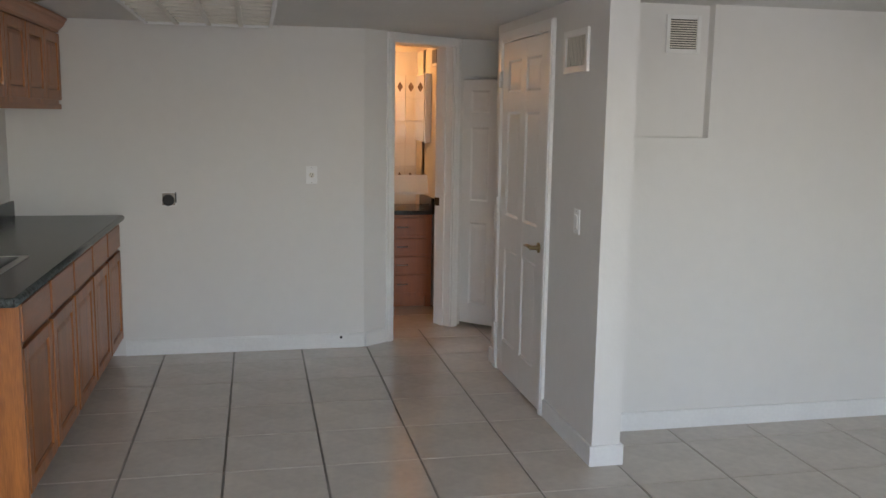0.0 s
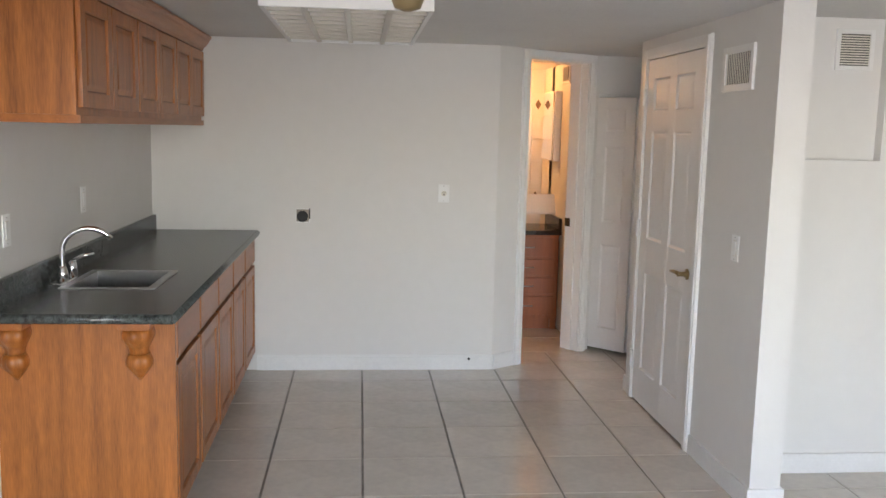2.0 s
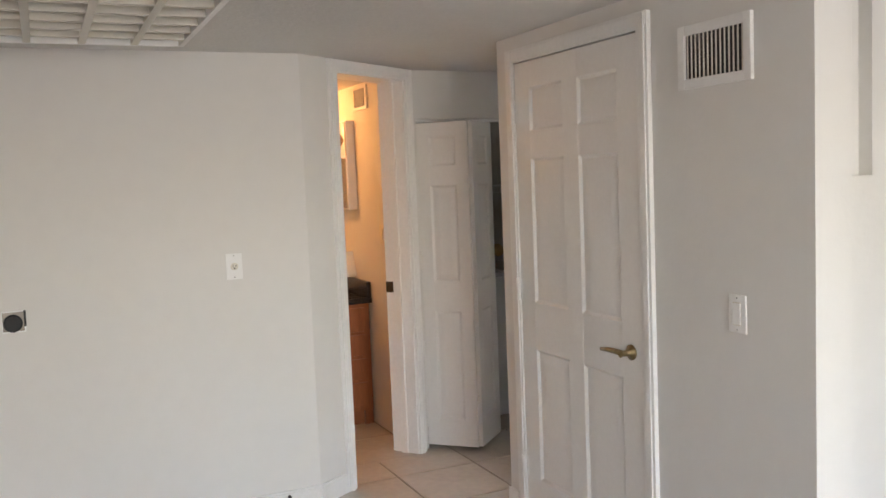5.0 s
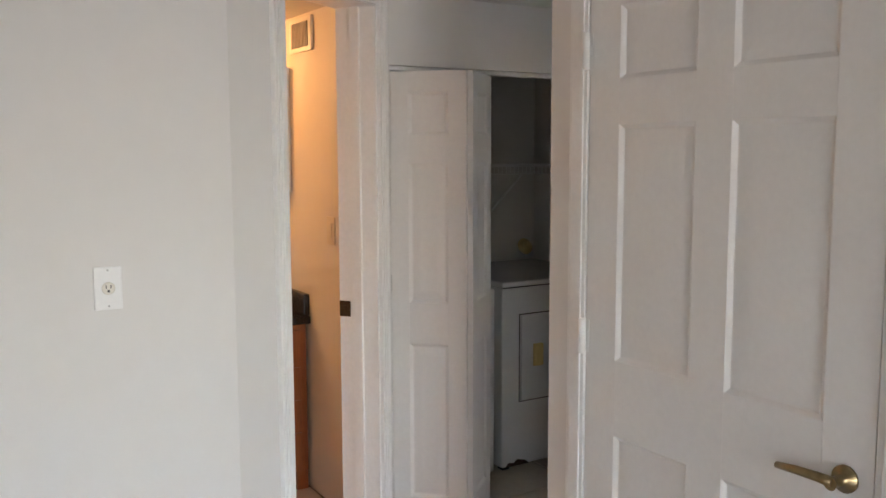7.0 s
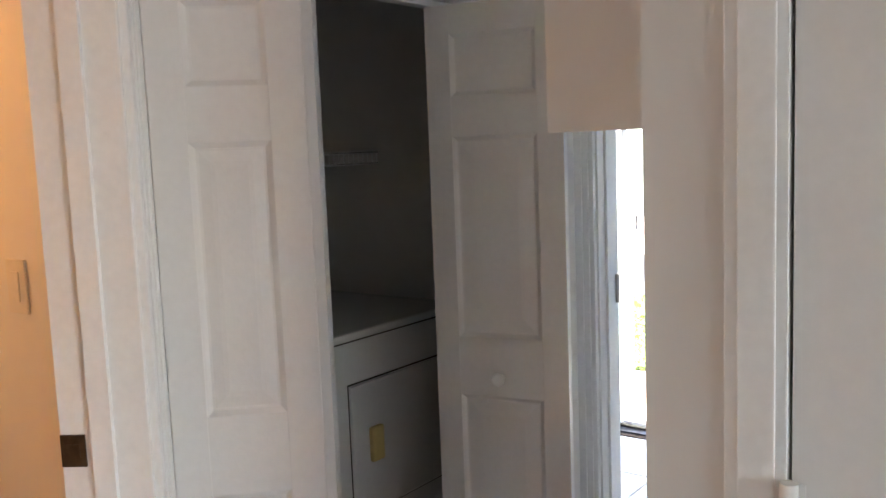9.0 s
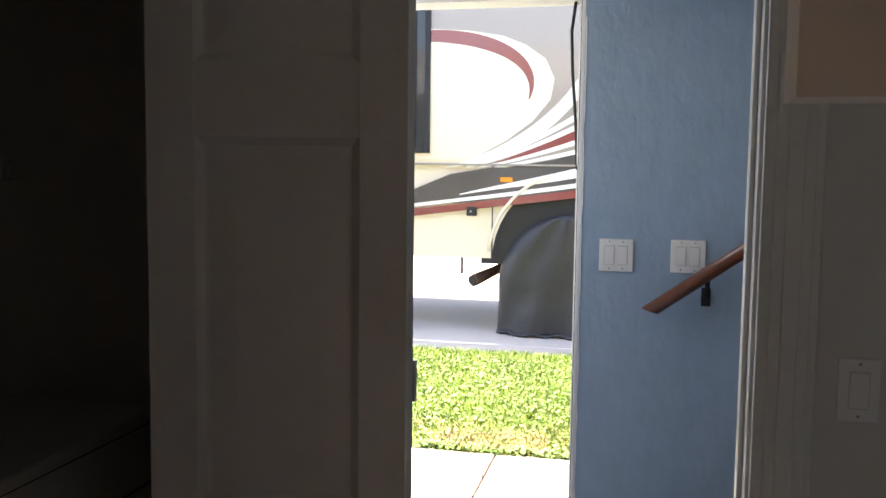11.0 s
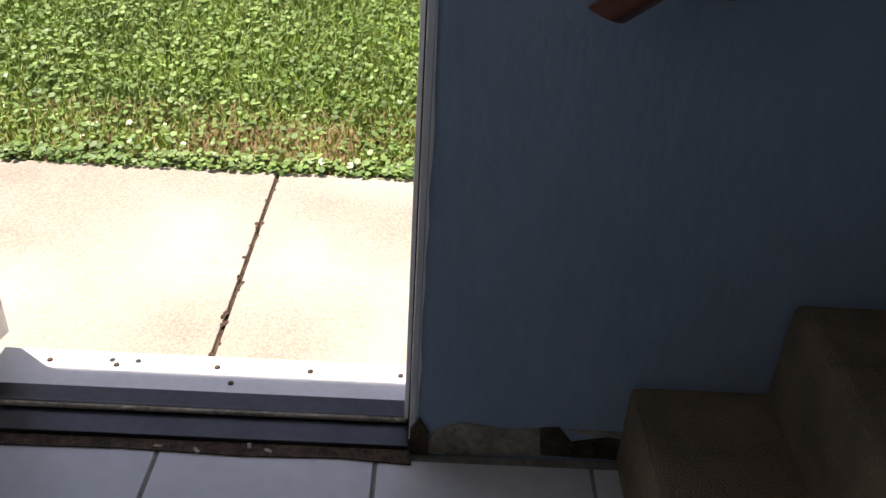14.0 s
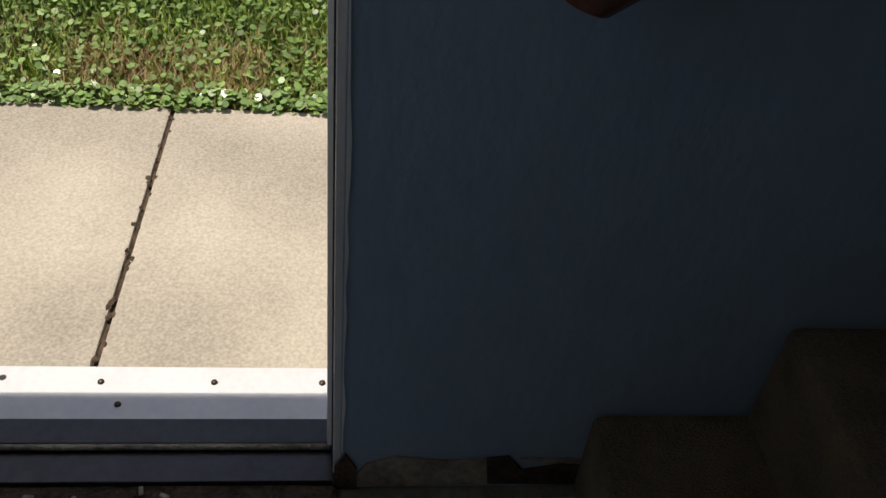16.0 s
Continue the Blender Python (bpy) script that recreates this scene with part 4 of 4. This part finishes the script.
for k in range(13):
    for j in range(5):
        x, z = 0.72 + k * 0.098, 0.91 + j * 0.2
        tl = part("tile", B((x, x + 0.095, 8.738, 8.7495, z, z + 0.196), bevel=0.002), ENAMEL, bt)
        if j in (0, 4):
            part("motif", sheet([(0, -0.045), (0.026, 0), (0, 0.045), (-0.026, 0)], 0.002, (x + 0.0475, 8.7378, z + 0.098), (1, 0, 0), (0, 0, 1)), DECOR, tl, "brown diamond motif")
mi = thing("vanity_mirror", (1.3, 8.73, 1.15), "frameless bathroom wall mirror", "mirror")
part("glass", B((0.80, 1.78, 8.728, 8.7365, 1.13, 1.68)), MIRROR, mi)
vb = thing("vanity_light", (1.4, 8.7, 1.93), "lit warm vanity light bar", "wall lamp")
part("bar", B((1.1, 1.7, 8.70, 8.749, 1.95, 2.01), bevel=0.005), CHROME, vb)
for x in (1.2, 1.4, 1.6):
    part("bulb", lathe([(0.008, -0.04), (0.035, -0.03), (0.045, 0), (0.035, 0.03), (0.008, 0.04)], x, 8.65, 1.98), GLOW, vb, "lit warm bulb")
bv = thing("bath_vent", (2.0, 7.9, 1.95), "white square vent high on the bathroom wall", "vent")
part("frame", B((1.986, 1.9993, 7.79, 8.03, 1.95, 2.095), bevel=0.003), TRIM, bv)
# The vent's inner shade is a dark sheet on its frame.
part("backing", B((1.984, 1.9862, 7.82, 8.0, 1.97, 2.075)), SHADOW, bv)
for k in range(11):
    part("slat", B((1.981, 1.9842, 7.824 + k * 0.016, 7.828 + k * 0.016, 1.97, 2.075)), IVORY, bv)
bs = thing("bath_switch", (2.0, 7.63, 1.2), "ivory light switch on the bathroom wall", "switch")
part("plate", B((1.993, 1.9993, 7.60, 7.675, 1.14, 1.255), bevel=0.002), IVORY, bs)
part("rocker", B((1.989, 1.9935, 7.622, 7.653, 1.165, 1.23), bevel=0.002), IVORY, bs)

# ---- foyer ----
st = thing("staircase", (4.5, 6.0, 0), "tan carpeted stairs rising along the blue wall", "stairs")
for y0, y1, z in ((6.10, 6.37, 0.213), (5.84, 6.10, 0.43)):
    part("step", B((4.02, 4.983, y0 - 0.02, y1, 0, z), bevel=0.022), CARPET, st)
part("landing", B((3.76, 4.983, 5.055, 5.845, 0, 0.645), bevel=0.015), CARPET, st)
part("worn_nosing", sheet([(0, 0), (0.9, 0.0), (0.9, 0.05), (0.5, 0.035), (0.25, 0.06), (0.1, 0.03), (0, 0.05)], 0.012, (4.975, 5.847, 0.60), (-1, 0, 0), (0, 0, 1)), PLASTER, st, "frayed edge of the landing carpet")
tr = thing("stair_trim", (4.97, 5.8, 0.645), "white wooden trim at the stair landing", "trim")
part("base_board", B((4.965, 4.9845, 5.06, 5.82, 0.645, 0.715), bevel=0.003), TRIM, tr)
part("corner_strip", B((4.955, 4.9845, 5.735, 5.78, 0.7155, 1.265), (4.945, 4.9555, 5.742, 5.77, 0.7155, 1.26), bevel=0.003), TRIM, tr)
hr = thing("handrail", (4.93, 6.2, 1.0), "mahogany stair handrail on black iron brackets", "handrail")
RA, RB = Vector((4.925, 6.548, 0.958)), Vector((4.925, 5.76, 1.525))
rl = tube([RA, RB], 0.0245, 14)
sl = (RB - RA).normalized()
for v in rl.verts:
    if (v.co - RA).dot(sl) < 0.1:
        v.co += sl * ((RA.z - v.co.z) * -0.0 + (v.co.z - RA.z) * -0.9 + 0.01)
    else:
        v.co += sl * ((v.co.z - RB.z) * -0.9)
part("rail", rl, RAIL, hr)
for k in (0.25, 0.86):
    p = RA.lerp(RB, k)
    br = part("bracket", tube([(4.984, p.y, p.z - 0.085), (4.955, p.y, p.z - 0.08), (4.93, p.y, p.z - 0.055), (4.925, p.y, p.z - 0.022)], [0.012, 0.009, 0.008, 0.009], 8), DARK, hr, "black iron bracket")
    part("bracket_plate", B((4.978, 4.9845, p.y - 0.016, p.y + 0.016, p.z - 0.12, p.z - 0.055), bevel=0.003), DARK, br)

# ---- outside ----
struct("ground", B((5.18, 400, -400, 400, -0.30, -0.075)), SOIL, "lawn soil under the grass", "ground")
drive = struct("driveway", B((8.93, 60, -30, 60, -0.30, -0.045), bevel=0.01), DRIVE, "pale concrete driveway under the motorhome", "driveway")
struct("driveway_line", B((9.22, 9.25, -8, 25, -0.0448, -0.040)), WHITES, "thin pale hose-like line along the driveway", "line")
walkw = thing("pavement", (5.8, 7.3, -0.04), "sunlit concrete front walk with slab joints", "pavement")
walkw["kind"] = "structure"
for k, (a, b) in enumerate(((3.4, 4.86), (4.87, 6.05), (6.06, 7.285), (7.296, 8.7), (8.711, 10.1))):
    part("slab", B((5.262, 6.28, a, b, -0.14, -0.036), bevel=0.006), CONC, walkw)
part("joint_bed", B((5.27, 6.27, 3.4, 10.1, -0.14, -0.046)), RUSTW, walkw, "dark dirt in the joints")

rj = random.Random(21)
crumbs = bmesh.new()
for k in range(34):
    x, r = rj.uniform(5.27, 6.26), rj.uniform(0.003, 0.009)
    y = 7.2905 + rj.uniform(-0.012, 0.012)
    ring = [crumbs.verts.new((x + r * 1.6 * rj.uniform(0.5, 1.2) * math.cos(q), y + r * rj.uniform(0.5, 1.1) * math.sin(q), -0.0362)) for q in [math.tau * i / 7 for i in range(7)]]
    tip = crumbs.verts.new((x, y, -0.0355 + r * 0.3))
    for i in range(7):
        crumbs.faces.new((ring[i], ring[(i + 1) % 7], tip))
part("joint_crumbs", crumbs, RUSTW, walkw, "dirt and crumbled edges along the joint")["kind"] = "stuff"
rg = random.Random(11)
def lawn(x0, x1, y0, y1, count, leaf):
    """Many single blades or round leaves on the lawn."""
    vs, fs = [], []
    for _ in range(count):
        x, y = rg.uniform(x0, x1), rg.uniform(y0, y1)
        a, s = rg.uniform(0, math.tau), rg.uniform(0.6, 1.3)
        ca, sa = math.cos(a), math.sin(a)
        i = len(vs)
        if leaf:
            z, r, tx, ty = -0.075 + rg.uniform(0.025, 0.07), 0.012 * s, rg.uniform(-0.4, 0.4), rg.uniform(-0.4, 0.4)
            ring = [(math.cos(q * math.tau / 6 + a) * r, math.sin(q * math.tau / 6 + a) * r * 0.85) for q in range(6)]
            vs += [(x + p, y + q, z + p * tx + q * ty) for p, q in ring]
            fs.append(tuple(range(i, i + 6)))
        else:
            h, w, bend = 0.062 * s, 0.0032, rg.uniform(0.01, 0.055)
            z = -0.077
            vs += [(x - sa * w, y + ca * w, z), (x + sa * w, y - ca * w, z), (x + ca * bend * 0.4 + sa * w * 0.8, y + sa * bend * 0.4 - ca * w * 0.8, z + h * 0.65), (x + ca * bend * 0.4 - sa * w * 0.8, y + sa * bend * 0.4 + ca * w * 0.8, z + h * 0.65), (x + ca * bend, y + sa * bend, z + h)]
            fs += [(i, i + 1, i + 2, i + 3), (i + 3, i + 2, i + 4)]
    return vs, fs


def stuff(name, data, material, label):
    me = bpy.data.meshes.new(name)
    me.from_pydata(data[0], [], data[1])
    me.materials.append(material)
    return tagged(new(name, me), label, "grass", kind="stuff")


stuff("grass", lawn(6.29, 8.92, 6.2, 10.2, 85000, False), GRASS, "short green lawn grass")
stuff("clover", lawn(6.29, 8.6, 6.2, 10.2, 14000, True), CLOVER, "round clover leaves in the lawn")
stuff("dry_grass", lawn(6.28, 6.8, 6.5, 9.5, 4200, False), STRAW, "dry straw-coloured grass by the walk")
stuff("dry_patch", lawn(6.32, 6.62, 7.05, 7.65, 2600, False), STRAW, "patch of bleached dry grass beside the walk")
stuff("edge_clover", lawn(6.262, 6.36, 6.3, 10.0, 2600, True), CLOVER, "clover creeping over the walk's edge")

# motorhome, its flank along y
RX = 9.72
K = 1.0644


def ry(y):
    return 6.749 + (y - 6.749) * K


def rz(z):
    return 1.428 + (z - 1.428) * K


rv = thing("motorhome", (11.0, 6.5, -0.045), "cream and taupe motorhome with swooping maroon stripes", "motorhome")
WY, WZ, WR = ry(7.20), 0.62, 0.70
top_z, bot_z, mid_z = 3.75, rz(0.70), rz(1.50)
arch = [(WY + WR * math.cos(a), WZ + WR * 1.12 * math.sin(a)) for a in [math.pi * k / 20 for k in range(21)]]
lower = [(12.0, bot_z), (12.0, mid_z), (1.5, mid_z), (1.5, bot_z), (WY - WR, bot_z)] + [p for p in arch[::-1] if p[1] > bot_z + 0.01] + [(WY + WR, bot_z)]
part("lower_side", sheet(lower, 0.05, (RX + 0.05, 0, 0), (0, 1, 0), (0, 0, 1)), CREAM, rv)
part("upper_body", B((RX + 0.012, RX + 2.5, 1.5, 12.0, mid_z + 0.006, top_z), bevel=0.05), CREAM, rv)
part("belt_rail", B((RX - 0.006, RX + 0.03, 1.5, 12.0, mid_z - 0.004, mid_z + 0.014), bevel=0.003), TAUPE, rv)
part("under_body", B((RX + 0.35, RX + 2.3, 1.6, 11.8, bot_z + 0.05, mid_z)), DARK, rv, "black underbody")
part("wheel_well", B((RX + 0.052, RX + 0.36, WY - WR - 0.1, WY + WR + 0.1, bot_z - 0.05, mid_z - 0.05)), DARK, rv)
fl = part("arch_flare", tube([(RX - 0.004, y, z) for y, z in [(WY + (WR + 0.03) * math.cos(a), WZ + (WR * 1.12 + 0.03) * math.sin(a)) for a in [math.pi * k / 24 for k in range(11)]] if z > bot_z], 0.015, 8), CREAM, rv)
for yy in (ry(7.85), 9.9, 11.0):
    part("bay_seam", B((RX - 0.0015, RX + 0.004, yy - 0.006, yy + 0.006, bot_z, mid_z)), SHADOW, rv)
lt = part("latch", B((RX - 0.010, RX + 0.004, ry(7.985), ry(8.075), rz(1.065), rz(1.145)), bevel=0.008), DARK, rv, "black paddle latch")
part("latch_key", B((RX - 0.014, RX - 0.009, ry(8.03), ry(8.045), rz(1.095), rz(1.112))), STEEL, lt)
part("marker_lamp", B((RX - 0.018, RX + 0.004, ry(7.68), ry(7.785), rz(1.36), rz(1.40)), bevel=0.006), AMBER, rv, "amber side marker lamp")
wn_ = part("window", B((RX - 0.006, RX + 0.02, ry(8.43), ry(9.9), rz(1.63), rz(2.95)), bevel=0.004), GLASSD, rv, "dark tinted side window")
part("window_frame", B((RX - 0.02, RX + 0.015, ry(8.41), ry(8.455), rz(1.60), rz(2.98)), (RX - 0.02, RX + 0.015, ry(8.456), ry(9.9), rz(1.60), rz(1.645)), (RX - 0.02, RX + 0.015, ry(8.53), ry(8.56), rz(1.645), rz(2.95)), bevel=0.004), DARK, wn_)
ex = part("exhaust_pipe", tube([(RX + 0.6, ry(7.75), rz(0.62)), (RX + 0.3, ry(7.88), rz(0.56)), (RX + 0.18, ry(7.99), rz(0.51)), (RX + 0.10, ry(8.03), rz(0.49))], [0.045, 0.045, 0.055, 0.055], 14), RUST, rv, "rusty exhaust pipe end")
part("exhaust_mouth", tube([(RX + 0.102, ry(8.028), rz(0.491)), (RX + 0.094, ry(8.034), rz(0.489))], 0.045, 14), DARK, ex)
for yy in (8.12, 8.8, 9.6):
    part("hanger", B((RX + 0.10, RX + 0.115, ry(yy), ry(yy + 0.02), rz(0.55), bot_z + 0.06)), DARK, rv)


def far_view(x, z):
    """Flank places from image pixels of the far view, by a linear map."""
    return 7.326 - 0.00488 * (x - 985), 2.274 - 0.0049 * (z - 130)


# Same kind of pixel-to-flank map for the low view.
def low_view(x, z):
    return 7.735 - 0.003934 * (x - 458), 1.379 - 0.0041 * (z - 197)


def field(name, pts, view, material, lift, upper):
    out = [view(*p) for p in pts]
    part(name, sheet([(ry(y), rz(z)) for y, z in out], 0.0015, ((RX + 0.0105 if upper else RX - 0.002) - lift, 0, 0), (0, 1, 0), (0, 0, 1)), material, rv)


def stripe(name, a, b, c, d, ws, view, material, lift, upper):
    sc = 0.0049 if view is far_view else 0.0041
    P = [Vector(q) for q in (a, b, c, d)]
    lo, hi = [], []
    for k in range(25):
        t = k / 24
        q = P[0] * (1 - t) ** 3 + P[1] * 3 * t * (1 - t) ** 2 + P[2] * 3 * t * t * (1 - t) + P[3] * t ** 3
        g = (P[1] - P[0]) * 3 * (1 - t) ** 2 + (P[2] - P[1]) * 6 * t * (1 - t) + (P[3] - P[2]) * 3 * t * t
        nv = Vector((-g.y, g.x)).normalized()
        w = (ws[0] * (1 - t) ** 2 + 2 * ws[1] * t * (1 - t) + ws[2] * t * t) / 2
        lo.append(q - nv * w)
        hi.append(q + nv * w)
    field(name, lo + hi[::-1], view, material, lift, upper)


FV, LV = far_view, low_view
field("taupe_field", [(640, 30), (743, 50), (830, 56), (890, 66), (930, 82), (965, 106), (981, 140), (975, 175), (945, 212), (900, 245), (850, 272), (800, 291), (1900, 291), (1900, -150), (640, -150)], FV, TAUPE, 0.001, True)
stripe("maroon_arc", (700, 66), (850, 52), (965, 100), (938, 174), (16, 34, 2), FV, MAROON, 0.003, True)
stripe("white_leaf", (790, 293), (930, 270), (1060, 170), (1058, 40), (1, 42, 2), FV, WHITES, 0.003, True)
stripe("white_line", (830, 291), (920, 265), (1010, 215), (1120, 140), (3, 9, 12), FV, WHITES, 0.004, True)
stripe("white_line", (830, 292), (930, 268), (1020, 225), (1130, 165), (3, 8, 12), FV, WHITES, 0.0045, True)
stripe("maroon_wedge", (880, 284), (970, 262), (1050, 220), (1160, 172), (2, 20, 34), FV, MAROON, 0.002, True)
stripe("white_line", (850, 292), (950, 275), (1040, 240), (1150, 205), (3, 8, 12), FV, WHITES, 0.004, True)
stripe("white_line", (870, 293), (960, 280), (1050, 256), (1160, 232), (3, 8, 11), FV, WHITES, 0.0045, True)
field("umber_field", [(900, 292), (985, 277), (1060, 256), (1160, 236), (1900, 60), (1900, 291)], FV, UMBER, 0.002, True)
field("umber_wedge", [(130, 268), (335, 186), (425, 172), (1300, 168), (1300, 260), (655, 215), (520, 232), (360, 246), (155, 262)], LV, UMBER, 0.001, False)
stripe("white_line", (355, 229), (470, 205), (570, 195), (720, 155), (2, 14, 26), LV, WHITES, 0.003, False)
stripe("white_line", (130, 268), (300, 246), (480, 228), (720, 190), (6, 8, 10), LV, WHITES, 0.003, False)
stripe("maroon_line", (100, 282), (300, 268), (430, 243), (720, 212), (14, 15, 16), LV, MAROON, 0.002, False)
part("tall_shutter", B((RX - 0.05, RX - 0.004, ry(8.57), ry(9.4), rz(1.50), rz(2.99)), bevel=0.006), WHITES, rv, "white raised side panel")

# wheel cover, draped and creased
wc = thing("wheel_cover", (RX + 0.1, WY, -0.045), "charcoal vinyl wheel cover draped over the rear tyre", "wheel cover")
bmc = bmesh.new()
rows_ = []
for j in range(29):
    z = 1.10 * j / 28
    half = 0.63 if z < 0.5 else 0.63 * math.sqrt(max(0.0, 1 - ((z - 0.5) / 0.605) ** 2))
    half += 0.05 * max(0, 0.25 - z)
    ring = []
    for i in range(41):
        q = -1 + 2 * i / 40
        fold = 0.02 * math.sin(q * 9 + z * 5) * (1.2 - z) + 0.014 * math.sin(q * 23 + 7 * z) * max(0, 0.5 - z) + 0.012 * noise.noise(Vector((q * 4, z * 5, 1.3)))
        puck = 0.05 * max(0, 0.16 - z)
        ring.append(bmc.verts.new((RX - 0.03 - 0.06 * (1 - q * q) ** 0.5 + fold + 0.10 * abs(q) ** 6 + puck, WY + q * half, -0.043 + z + (0.02 * noise.noise(Vector((q * 6, 0, 4))) + 0.02 if j == 0 else 0))))
    rows_.append(ring)
for a, b in zip(rows_, rows_[1:]):
    for i in range(40):
        bmc.faces.new((a[i], a[i + 1], b[i + 1], b[i])).smooth = True
r_ = bmesh.ops.extrude_face_region(bmc, geom=bmc.faces[:])
bmesh.ops.translate(bmc, vec=(0.30, 0, 0), verts=[v for v in r_["geom"] if isinstance(v, bmesh.types.BMVert)])
bmesh.ops.recalc_face_normals(bmc, faces=bmc.faces[:])
part("cover", bmc, VINYL, wc)
part("hem", tube([(RX - 0.03 - 0.06 * (1 - q * q) ** 0.5 + 0.02 * math.sin(q * 9) + 0.10 * abs(q) ** 6, WY + q * 0.64, -0.02 + 0.012 * math.sin(q * 17)) for q in [-1 + k / 16 for k in range(33)]], 0.016, 8), VINYL, wc, "gathered elastic hem")

# ---- floor tiles, last ----
def tile_mesh(w, d, h=0.006):
    """One bevelled tile, its top at zero."""
    bm = bmesh.new()
    k = 0.0025
    lo = [bm.verts.new((a * w / 2, b * d / 2, -h)) for a, b in ((-1, -1), (1, -1), (1, 1), (-1, 1))]
    hi = [bm.verts.new((a * (w / 2 - k), b * (d / 2 - k), 0)) for a, b in ((-1, -1), (1, -1), (1, 1), (-1, 1))]
    for i in range(4):
        bm.faces.new((lo[i], lo[(i + 1) % 4], hi[(i + 1) % 4], hi[i]))
    bm.faces.new(hi)
    return bm


PX, PY = 0.4385, 0.4385
tile_data = mesh_of("tile", tile_mesh(PX - 0.007, PY - 0.005), TILE)
foyer_data = mesh_of("tile", tile_mesh(0.444, 0.444), TILEB)
rest = bmesh.new()
for i in range(-4, 14):
    for j in range(-19, 5):
        x, y = -0.01 + (i + 0.5) * PX, 6.46 + (j + 0.5) * PY
        if x > 4.9 and y > 5.1 or y > 7.2 and x < 2.0 or y < -1.5 or y > 7.6:
            continue
        if x > 3.55 and y > 5.1 or x < -1.6:
            continue
        if y > 3.0 and x < 4.8:
            ob = new("tile", tile_data)
            ob.location = (x, y, 0.0)
            ob.parent = floor
        else:
            q = tile_mesh(PX - 0.008, PY - 0.008)
            bmesh.ops.translate(q, vec=(x, y, 0.0), verts=q.verts[:])
            tmp = bpy.data.meshes.new("t")
            q.to_mesh(tmp)
            q.free()
            rest.from_mesh(tmp)
            bpy.data.meshes.remove(tmp)
far_tiles = part("tiles", rest, TILE, floor)
far_tiles["kind"] = "stuff"
for i in range(4):
    for j in range(5):
        x, y = 4.962 - 0.225 - i * 0.45, 6.869 + (j - 1 - 0.5) * 0.45
        if x > 3.55 and y < 7.9:
            ob = new("tile", foyer_data)
            ob.location = (x, y, 0.0)
            ob.parent = floor
for i in range(4):
    for j in range(4):
        x, y = 0.9 + i * 0.4385, 7.39 + j * 0.4385
        if x < 2.1:
            ob = new("tile", tile_data)
            ob.location = (x, y, 0.001)
            ob.parent = floor
